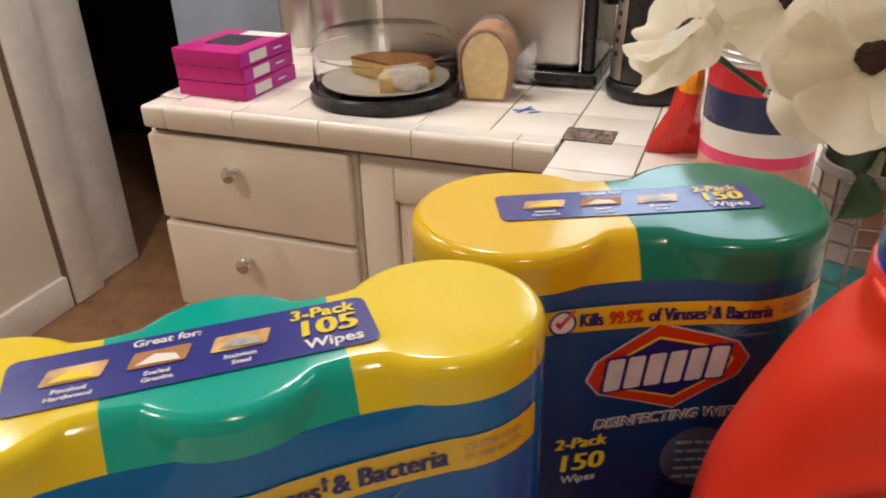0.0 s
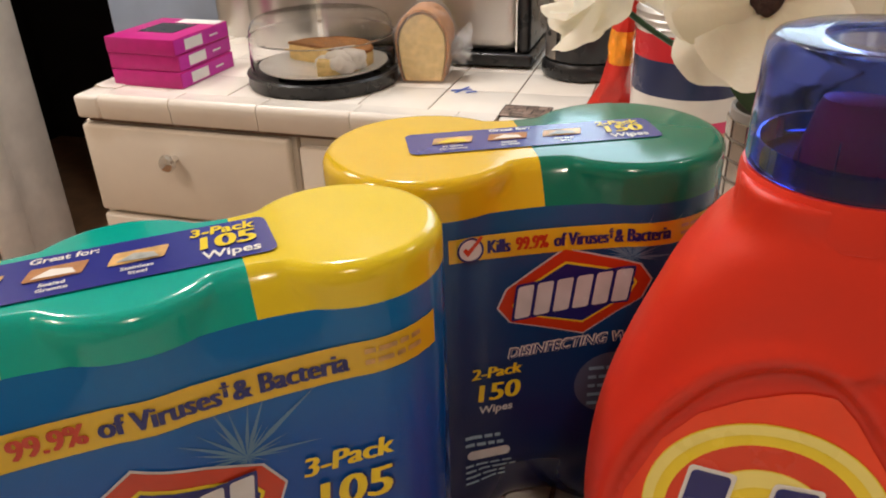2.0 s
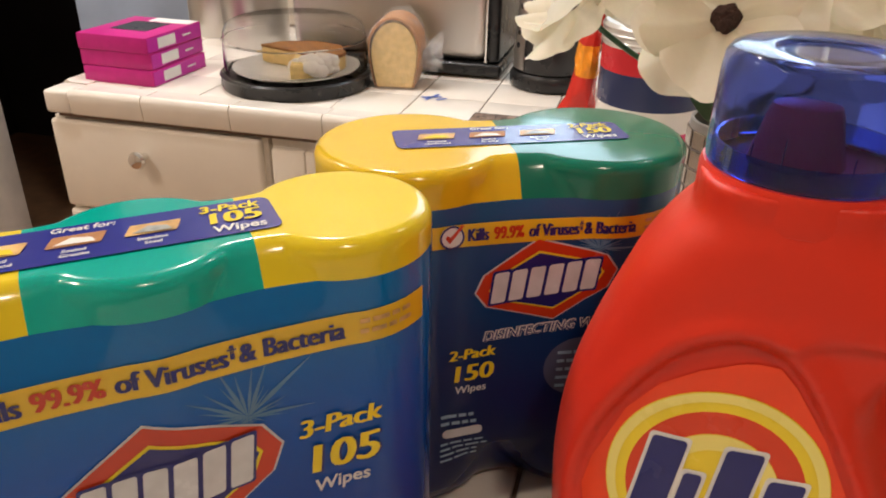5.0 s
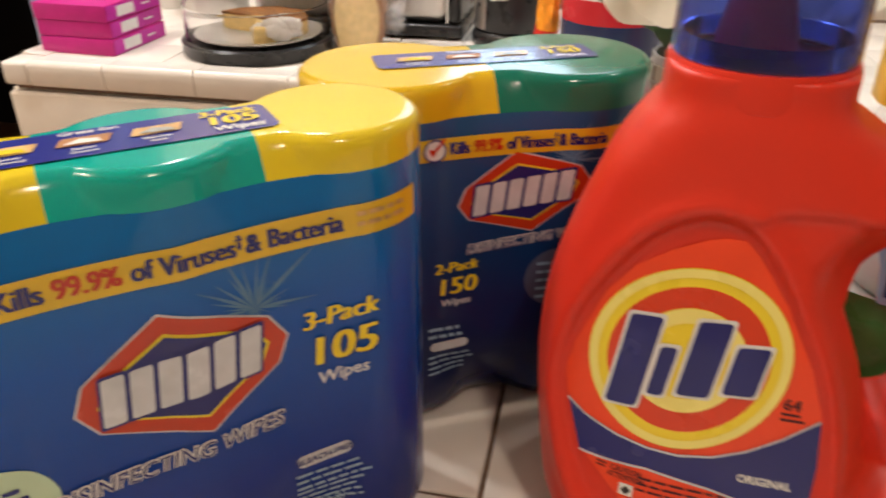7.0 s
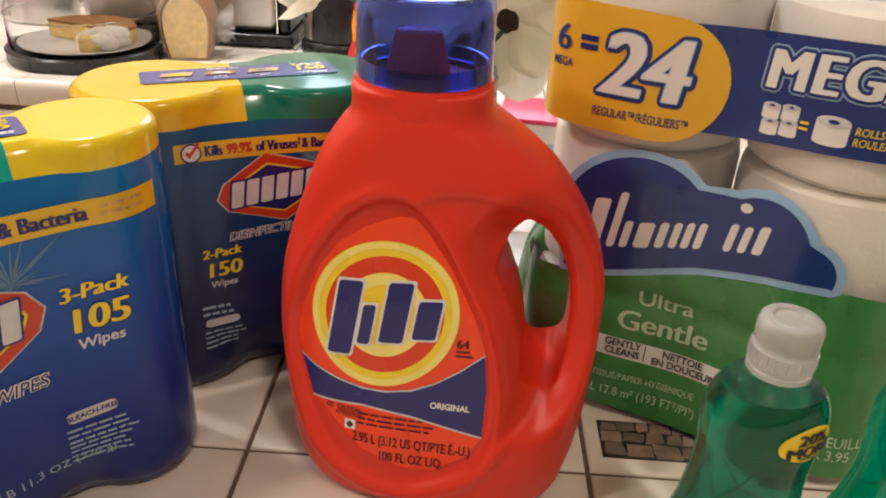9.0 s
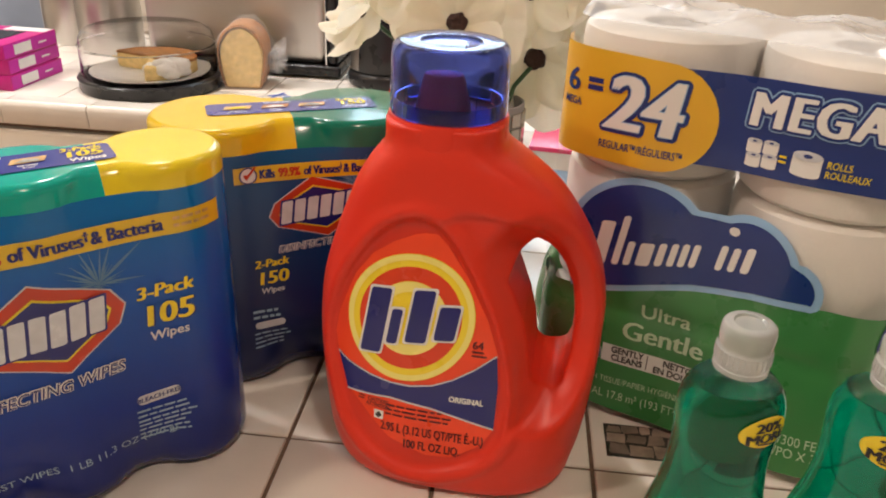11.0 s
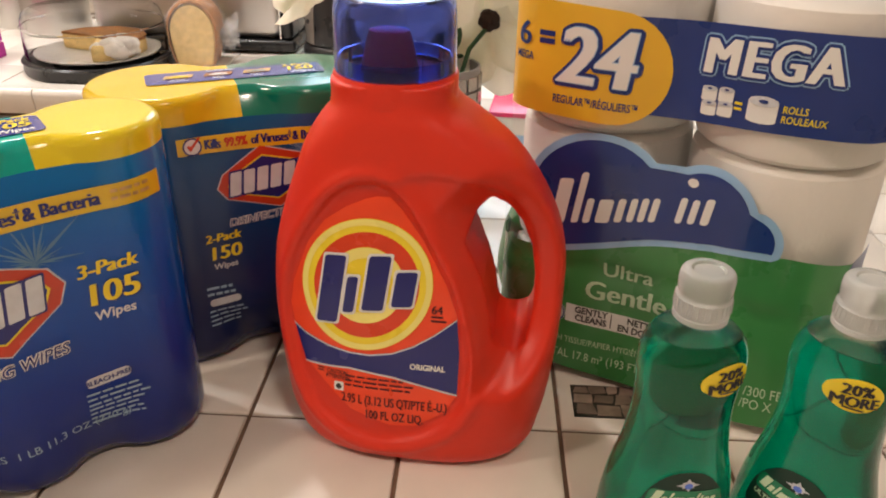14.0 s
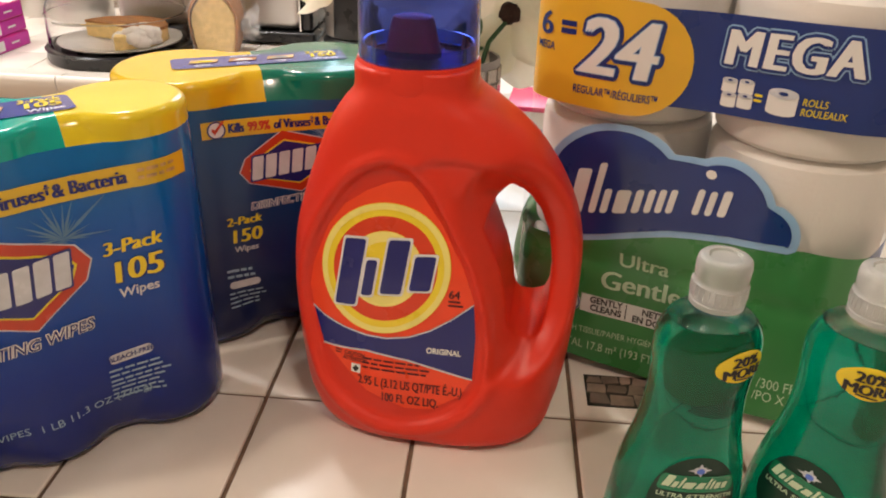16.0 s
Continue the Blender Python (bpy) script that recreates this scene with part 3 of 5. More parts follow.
def wipes_front(p, surf, band, badge, pack, count, cx_pack, small, name_at, R, lefttick, right):
    b0, b1, drop, fall = band

    def along(u, v, lift):
        return surf(u, v - drop - fall * (right - u), lift)
    x0, x1 = lefttick - 0.010, right
    lay("yellow_band", poly([(x0, b0), (x1, b0), (x1, b1), (x0, b1)]), along, 0.0006, M["band"], p, "yellow printed band")
    mid, hh = (b0 + b1) / 2, (b1 - b0)
    tick(p, along, lefttick, mid, hh * 0.52)
    # the line of words along the band
    span = badge[4]
    x = lefttick + hh * 0.66
    for text, m, k1, up, gap in (("Kills", "navy", 0.56, 0, 0.24), ("99.9%", "red_ink", 0.56, 0, 0.24), ("of Viruses", "navy", 0.56, 0, 0.03), ("\u2020", "navy", 0.34, 0.18, 0.08), ("& Bacteria", "navy", 0.56, 0, 0.28)):
        for k in range(3):
            bm = words(text, hh * k1, 0, mid + up * hh, 0.0, 0, align="LEFT", wide=span)
            wd = max(v.co.x for v in bm.verts)
            bmesh.ops.translate(bm, verts=bm.verts, vec=(x + (k - 1) * hh * 0.036, 0, 0))
            lay("band_text", bm, along, 0.0010 + 0.00008 * k, M[m], p)
        x += wd + hh * gap
    rng = random.Random(7)
    lay("band_small_print", bars(fuzzy_bars(x + 0.002, x1 - 0.003, mid + hh * 0.28, 2, hh * 0.32, hh * 0.14, rng)), along, 0.0010, M["photo_tan"], p)
    emblem(p, surf, *badge[:4], 6)
    for k, (dx, dy) in enumerate(((-1, -1), (1, -1), (-1, 1), (1, 1))):
        lay("product_edge", words("DISINFECTING WIPES", name_at[2], name_at[0] + dx * name_at[2] * 0.075, name_at[1] + dy * name_at[2] * 0.075, 0.0, 0.3, 5, 0.92), surf, 0.0009 + 0.00006 * k, M["white"], p)
    lay("product_text", words("DISINFECTING WIPES", name_at[2], name_at[0], name_at[1], 0.0, 0.3, 5, 0.92), surf, 0.0014, M["navy"], p)
    cx, cy, k = cx_pack
    heavy("pack_text", surf, 0.0010, M["lime_ink"], p, pack, 0.0088 * k, cx, cy + 0.0172 * k, 0.00055 * k, slant=0.2, turn=4, wide=1.03)
    heavy("count_edge", surf, 0.0008, M["navy"], p, count, 0.0145 * k, cx + 0.0009, cy - 0.0007, 0.0010 * k, slant=0.15, turn=4, wide=1.08)
    heavy("count_text", surf, 0.0012, M["lime_ink"], p, count, 0.0145 * k, cx, cy, 0.0008 * k, slant=0.15, turn=4, wide=1.08)
    lay("wipes_text", words("Wipes", 0.0065 * k, cx, cy - 0.0145 * k, 0.02, 0.15, 4), surf, 0.0010, M["silver_ink"], p)


ANGLE3, ANGLE2 = 39.5, 25.0
c3 = (-0.0675 - 0.0750 * math.cos(radians(ANGLE3)), -0.0075 - 0.0750 * math.sin(radians(ANGLE3)))
YL = "glossy yellow film over the lid"
GL = "glossy green film over the lid"
pack_a, surf_a, flat_a = wipes_pack("wipes_three_pack", c3, ANGLE3, 3, 0.0372, 0.0750, 0.2205, 0.2055, M["pack3"],
                                    [(M["yellow"], YL), (M["green"], GL), (M["yellow"], YL)],
                                    "three wipes tubs in blue film with yellow and green lids")
wipes_front(pack_a, surf_a, (0.183, 0.1970, 0.0045, 0.020), (-0.004, 0.134, 0.083, 0.060, 0.83), "3-Pack", "105", (0.0600, 0.1270, 0.96), None, (-0.016, 0.094, 0.0075), 0.038, -0.0695, 0.099)
top_label(pack_a, flat_a, -0.066, 0.05, 0.029, "3-Pack", "105")
rng = random.Random(11)
lay("round_note", poly(oval(-0.078, 0.095, 0.021, 0.021, 36)), surf_a, 0.0006, M["mint_ink"], pack_a, "pale round printed note")
lay("note_print", bars(fuzzy_bars(-0.093, -0.064, 0.106, 6, 0.0045, 0.002, rng)), surf_a, 0.0010, M["navy"], pack_a)
lay("bleach_free_pill", poly(turned(round_rect(0.035, 0.0655, 0.062, 0.0725, 0.0034), 0.048, 0.069, 4)), surf_a, 0.0006, M["silver_ink"], pack_a)
lay("bleach_free_text", words("BLEACH-FREE", 0.0032, 0.0485, 0.069, 0.03, 0.1, 4), surf_a, 0.0010, M["navy"], pack_a)
lay("small_print", bars(fuzzy_bars(0.034, 0.072, 0.061, 7, 0.0038, 0.0014, rng)), surf_a, 0.0008, M["pale_ink"], pack_a)
lay("weight_text", words("MOIST WIPES  1 LB 11.3 OZ (770 g)", 0.0055, -0.002, 0.036, 0.0, 0, 3), surf_a, 0.0008, M["pale_ink"], pack_a)

c2 = (-0.025, 0.118)
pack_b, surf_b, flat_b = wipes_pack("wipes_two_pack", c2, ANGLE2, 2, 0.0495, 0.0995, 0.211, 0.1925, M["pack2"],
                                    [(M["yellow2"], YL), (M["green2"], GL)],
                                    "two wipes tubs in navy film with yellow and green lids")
wipes_front(pack_b, surf_b, (0.1715, 0.1835, 0.0, 0.0), (0.014, 0.149, 0.074, 0.048, 0.66), "2-Pack", "150", (-0.0240, 0.0950, 0.72), None, (0.018, 0.120, 0.0058), 0.0495, -0.036, 0.088)
top_label(pack_b, flat_b, -0.058, 0.066, 0.028, "2-Pack", "150")
lay("round_note", poly(oval(0.036, 0.093, 0.019, 0.019, 36)), surf_b, 0.0006, M["faint_ink"], pack_b, "pale round printed note")
lay("note_print", bars(fuzzy_bars(0.024, 0.048, 0.104, 5, 0.0055, 0.002, rng)), surf_b, 0.0010, M["pale_ink"], pack_b)
lay("small_print", bars(fuzzy_bars(-0.040, -0.016, 0.068, 2, 0.005, 0.0022, rng) + fuzzy_bars(-0.040, -0.012, 0.048, 4, 0.004, 0.0015, rng)), surf_b, 0.0008, M["pale_ink"], pack_b)
lay("pill", poly(turned(round_rect(-0.039, 0.052, -0.016, 0.058, 0.0029), -0.028, 0.055, 4)), surf_b, 0.0008, M["silver_ink"], pack_b)


# ---- red detergent bottle ----
def soft_curve(table):
    hs = np.array([a for a, _ in table])
    vs = np.array([b for _, b in table])
    d = np.gradient(vs, hs)

    def at(h):
        h = min(max(h, hs[0]), hs[-1])
        i = min(max(int(np.searchsorted(hs, h)) - 1, 0), len(hs) - 2)
        w = hs[i + 1] - hs[i]
        t = (h - hs[i]) / w
        return float((2 * t ** 3 - 3 * t * t + 1) * vs[i] + (t ** 3 - 2 * t * t + t) * w * d[i] + (3 * t * t - 2 * t ** 3) * vs[i + 1] + (t ** 3 - t * t) * w * d[i + 1])
    return at


def detergent_bottle(m):
    t = thing("detergent_bottle", m, "red plastic laundry detergent bottle with clear blue cap and handle", "detergent bottle")
    left = soft_curve([(0, -0.0735), (0.006, -0.0795), (0.02, -0.0862), (0.0474, -0.0915), (0.0762, -0.0950), (0.1053, -0.0963), (0.1348, -0.0936), (0.1595, -0.0870), (0.1845, -0.0780), (0.2049, -0.0695), (0.2194, -0.0600), (0.2266, -0.0540), (0.2297, -0.0534), (0.2421, -0.0534)])
    right = soft_curve([(0, 0.0725), (0.006, 0.0795), (0.02, 0.0840), (0.0474, 0.0888), (0.0762, 0.0914), (0.1053, 0.0925), (0.1348, 0.0912), (0.1595, 0.0842), (0.1845, 0.0700), (0.2049, 0.0515), (0.2178, 0.0340), (0.2266, 0.0210), (0.2297, 0.0196), (0.2421, 0.0192)])
    deep = soft_curve([(0, 0.0580), (0.003, 0.0635), (0.008, 0.0668), (0.02, 0.0685), (0.045, 0.0672), (0.073, 0.0615), (0.1, 0.0562), (0.13, 0.0512), (0.16, 0.0462), (0.185, 0.0430), (0.21, 0.0402), (0.2266, 0.0374), (0.2297, 0.0364), (0.2421, 0.0362)])
    HX, HH = 0.0500, 0.1250
    # outline of the sunk label panel, narrowing to a slanted shoulder by the handle
    pan = [(-0.022, 0.190), (-0.008, 0.184), (0.004, 0.168), (0.0151, 0.1485), (0.0265, 0.128), (0.0365, 0.096), (0.0398, 0.062), (0.0324, 0.042), (0.0138, 0.026), (-0.012, 0.017), (-0.033, 0.0195), (-0.0552, 0.031), (-0.0701, 0.0466), (-0.0818, 0.082), (-0.0835, 0.108), (-0.075, 0.140), (-0.0537, 0.174), (-0.0375, 0.1865)]
    for _ in range(2):
        pan = [q for (ax, ay), (bx, by) in zip(pan, pan[1:] + pan[:1]) for q in ((0.75 * ax + 0.25 * bx, 0.75 * ay + 0.25 * by), (0.25 * ax + 0.75 * bx, 0.25 * ay + 0.75 * by))]
    pa = np.array(pan)
    pd = np.roll(pa, -1, 0) - pa
    pl = (pd ** 2).sum(1)
    EXP = 3.0

    def step(x):
        x = min(max(x, 0.0), 1.0)
        return x * x * (3 - 2 * x)

    def panel(u, h):
        """Metres inside the edge of the label panel (outside it: below nought)."""
        q = np.array((u, h)) - pa
        f = np.clip((q * pd).sum(1) / pl, 0, 1)
        gap = math.sqrt((((q - f[:, None] * pd) ** 2).sum(1)).min())
        side = (pd[:, 0] * q[:, 1] - pd[:, 1] * q[:, 0])
        return gap if (side < 0).all() else -gap

    def half(u, h, front=True):
        lo, hi = left(h), right(h)
        c, w = (lo + hi) / 2, (hi - lo) / 2
        x = min(abs(u - c) / w, 1)
        y = deep(h) * (1 - x ** EXP) ** (1 / EXP)
        if 0.012 < h < 0.216:
            d = math.hypot((u - HX) / 0.052, (h - HH) / 0.074)
            q = panel(u, h)
            side = -q if front else u - 0.010
            if d < 1 and side > 0 and u > 0:
                y *= 1 - 0.60 * step((1 - d * d) * 1.3) * step(side / 0.030)
            if front:
                e = math.hypot((u - 0.012) / 0.066, (h - 0.120) / 0.0755)
                y -= 0.0034 * step((1 - e) / 0.07) * step((u + 0.045) / 0.035) * step(-q / 0.004)
                y -= 0.0046 * step((q + 0.0005) / 0.0040)
                y += 0.0024 * math.exp(-((q + 0.0045) / 0.0035) ** 2)
        return max(y, 0.0)

    rings = []
    hs = [0, 0.0012, 0.003, 0.006, 0.01] + [0.0125 + 0.0025 * i for i in range(94)]
    hs = [h for h in hs if h < 0.242] + [0.242]
    n = 208
    for h in hs:
        lo, hi = left(h), right(h)
        if h < 0.006:
            k = 1 - 0.05 * (1 - h / 0.006) ** 2
            lo, hi = lo * k, hi * k
        c, w = (lo + hi) / 2, (hi - lo) / 2
        ring = []
        for k in range(n):
            a = 2 * math.pi * k / n
            ca, sa = math.cos(a), math.sin(a)
            u = c + w * ca
            if abs(sa) < 1e-6:
                y = 0.0
            else:
                y = half(u, h, sa < 0)
            ring.append((u, math.copysign(y, sa), h))
        rings.append(ring)
    body = part("body", loft(rings), M["red"], t)
    hole = [(0.0300, 0.1490), (0.0355, 0.1645), (0.0440, 0.1745), (0.0542, 0.1680), (0.0630, 0.1570), (0.0700, 0.1410), (0.0733, 0.1200), (0.0733, 0.0940), (0.0700, 0.0790), (0.0640, 0.0745), (0.0555, 0.0775), (0.0500, 0.0850), (0.0470, 0.1040), (0.0420, 0.1240), (0.0355, 0.1390)]
    cut = part("cut", loft([[(x, -0.1, z) for x, z in hole], [(x, 0.1, z) for x, z in hole]]), M["red"])
    bmesh_fix = bmesh.new()
    bmesh_fix.from_mesh(cut.data)
    bmesh.ops.recalc_face_normals(bmesh_fix, faces=bmesh_fix.faces)
    bmesh_fix.to_mesh(cut.data)
    bmesh_fix.free()
    bmesh_fix = bmesh.new()
    bmesh_fix.from_mesh(body.data)
    bmesh.ops.recalc_face_normals(bmesh_fix, faces=bmesh_fix.faces)
    bmesh_fix.to_mesh(body.data)
    bmesh_fix.free()
    cut.matrix_world = m
    bo = body.modifiers.new("hole", "BOOLEAN")
    bo.operation, bo.object, bo.solver = "DIFFERENCE", cut, "EXACT"
    re = body.modifiers.new("skin", "REMESH")
    re.mode, re.voxel_size = "VOXEL", 0.0017
    sm = body.modifiers.new("soften", "SMOOTH")
    sm.factor, sm.iterations = 0.5, 4
    bpy.context.view_layer.update()
    me = bpy.data.meshes.new_from_object(body.evaluated_get(bpy.context.evaluated_depsgraph_get()))
    body.modifiers.clear()
    body.data = me
    for f in me.polygons:
        f.use_smooth = True
    bpy.data.objects.remove(cut)

    def front(u, h, lift):
        return Vector((u, -half(u, h) - lift, h))
    # neck collar
    CX = -0.0171
    part("collar", lathe([(0.03567, 0.22817), (0.03702, 0.2292), (0.03702, 0.24109), (0.03619, 0.24368), (0.03309, 0.24399)], 56, centre=(CX, 0)), M["red"], t)
    part("spout", lathe([(0.01706, 0.24419), (0.01613, 0.24833), (0.01468, 0.25453), (0.01282, 0.2628), (0.01158, 0.26591), (0.00827, 0.26694), (0, 0.26663)], 40, centre=(CX - 0.0035, 0), squash=0.8), M["spout"], t, "dark red pouring spout seen through the cap")
    outer = [(0.03536, 0.24419), (0.03578, 0.24626), (0.03557, 0.25867), (0.03516, 0.27728), (0.03454, 0.28245), (0.03257, 0.28503), (0.02999, 0.28586), (0.01861, 0.28555), (0.01706, 0.284), (0, 0.28369)]
    inner = [(0, 0.28162), (0.01706, 0.28193), (0.02999, 0.28369), (0.03257, 0.27986), (0.03329, 0.27521), (0.03392, 0.25867), (0.03371, 0.24419), (0.03536, 0.24419)]
    part("skirt", lathe([(0.03185, 0.2444), (0.03205, 0.25246), (0.03288, 0.25267), (0.03298, 0.2444)], 56, centre=(CX, 0)), M["blue_cap"], t, "inner blue skirt of the cap")
    part("cap", lathe(outer + inner, 64, centre=(CX, 0)), M["blue_cap"], t, "translucent blue measuring cap")
    bm = bmesh.new()
    for k in range(20):
        a = 2 * math.pi * k / 20
        x, y = CX + 0.0349 * math.cos(a), 0.0349 * math.sin(a)
        tube([(x, y, 0.2458), (CX + 0.0347 * math.cos(a), 0.0347 * math.sin(a), 0.254 + 0.004 * (k % 3))], 0.00025, 5, bm)
    part("ribbing", bm, M["blue_cap"], t)
    # label, set off towards the side away from the handle
    surf = front
    edge = [(-0.0206, 0.1792), (-0.0130, 0.1792), (-0.0064, 0.1728), (0.0071, 0.1542), (0.0215, 0.1280), (0.0293, 0.1069), (0.0316, 0.0848), (0.0314, 0.0576), (0.0242, 0.0447), (0.0054, 0.0325), (-0.0113, 0.0311), (-0.0369, 0.0397), (-0.0581, 0.0590), (-0.0678, 0.0665), (-0.0759, 0.0897), (-0.0785, 0.1019), (-0.0757, 0.1175), (-0.0649, 0.1454), (-0.0535, 0.1610), (-0.0399, 0.1711), (-0.0269, 0.1775)]
    lay("label", poly(edge), surf, 0.0008, M["orange_label"], t, "orange-red front label", 0.004)
    cx, cy = -0.0277, 0.1232

    def disc(k):
        return oval(cx, cy, 0.0436 * k, 0.0400 * k, 60, radians(51))

    def hoop(k0, k1):
        bm = bmesh.new()
        a, b = ([bm.verts.new((x, y, 0)) for x, y in disc(k)] for k in (k0, k1))
        for i in range(60):
            bm.faces.new((a[i], b[i], b[(i + 1) % 60], a[(i + 1) % 60]))
        return bm
    lay("outer_ring", hoop(1.0, 0.80), surf, 0.0012, M["ring_yellow"], t, "", 0.004)
    lay("ring_shine", hoop(0.99, 0.90), surf, 0.0015, M["ring_pale"], t, "", 0.004)
    lay("middle_ring", hoop(0.80, 0.58), surf, 0.0012, M["ring_red"], t, "", 0.004)
    lay("inner_disc", poly(disc(0.58)), surf, 0.0012, M["ring_yellow"], t, "", 0.004)
    lay("inner_shine", hoop(0.575, 0.42), surf, 0.0015, M["ring_pale"], t, "", 0.004)
    # plain navy slanted bars in place of the name
    for x0, x1, y0, y1 in ((-0.0560, -0.0425, 0.0975, 0.1405), (-0.0405, -0.0335, 0.1055, 0.1285), (-0.0275, -0.0140, 0.1085, 0.1430), (-0.0100, 0.0030, 0.1125, 0.1345)):
        for k, grow, z in (("white", 0.0014, 0.0018), ("navy", 0.0, 0.0022)):
            q = round_rect(x0 - grow, y0 - grow, x1 + grow, y1 + grow, 0.0018, 3)
            lay("name_bar", poly(turned(q, (x0 + x1) / 2, (y0 + y1) / 2, 5, 0.24)), surf, z, M[k], t, "", 0.004)
    top_line = [(-0.0759, 0.0897), (-0.0676, 0.0857), (-0.0522, 0.0814), (-0.0377, 0.0790), (-0.0246, 0.0788), (-0.0102, 0.0815), (0.0029, 0.0873), (0.0157, 0.0958), (0.0290, 0.1068)]
    low = [(0.0312, 0.0576), (0.0125, 0.0615), (-0.0095, 0.0658), (-0.0374, 0.0686), (-0.0678, 0.0662)]
    lay("navy_sweep", poly(top_line + [(0.0314, 0.0848)] + low), surf, 0.0012, M["navy"], t, "", 0.004)
    for line in (top_line, low):
        lay("silver_line", poly(line + [(a, b - 0.0010) for a, b in reversed(line)]), surf, 0.0014, M["silver_ink"], t, "", 0.004)
    lay("scent_text", words("ORIGINAL", 0.0036, 0.0121, 0.0737, 0.03, 0, 0, 0.93), surf, 0.0016, M["white"], t)
    heavy("loads_text", surf, 0.0012, M["ink_red"], t, "64", 0.0052, 0.0167, 0.1115, 0.0002, wide=0.95)
    lay("loads_print", bars([(0.0132, 0.1066, 0.0205, 0.1078), (0.0132, 0.1040, 0.0225, 0.1052)]), surf, 0.0012, M["ink_red"], t)
    heavy("volume_text", surf, 0.0012, M["ink_red"], t, "2.95 L (3.12 US QT/PTE \u00c9.-U.)", 0.0062, -0.0085, 0.0474, 0.00015, wide=0.62)
    heavy("ounce_text", surf, 0.0012, M["ink_red"], t, "100 FL OZ LIQ.", 0.0062, -0.0083, 0.0374, 0.00015, wide=0.66)
    rr = random.Random(3)
    lay("small_print", bars(fuzzy_bars(-0.040, 0.006, 0.0632, 3, 0.0030, 0.0012, rr)), surf, 0.0012, M["ink_red"], t)
    lay("caution_text", words("CAUTION", 0.0027, -0.0455, 0.0637, 0.02, 0, 0, 0.8), surf, 0.0012, M["ink_red"], t)
    lay("caution_text", words("ATTENTION", 0.0027, -0.0452, 0.0603, 0.02, 0, 0, 0.75), surf, 0.0012, M["ink_red"], t)
    lay("safety_mark", poly(round_rect(-0.0475, 0.0515, -0.0412, 0.0575, 0.0004, 2)), surf, 0.0012, M["white"], t)
    lay("safety_sign", poly(turned(round_rect(-0.0461, 0.0529, -0.0426, 0.0561, 0.0006, 2), -0.0444, 0.0545, 45)), surf, 0.0015, M["stone_line"], t)
    lay("small_print", bars([(-0.0590, 0.0640, -0.0545, 0.0648), (-0.0590, 0.0622, -0.0550, 0.0630)]), surf, 0.0012, M["ink_red"], t)
    return t


detergent_bottle(pose(0.1213, 0.0243, TOP, 0, 0, -5))


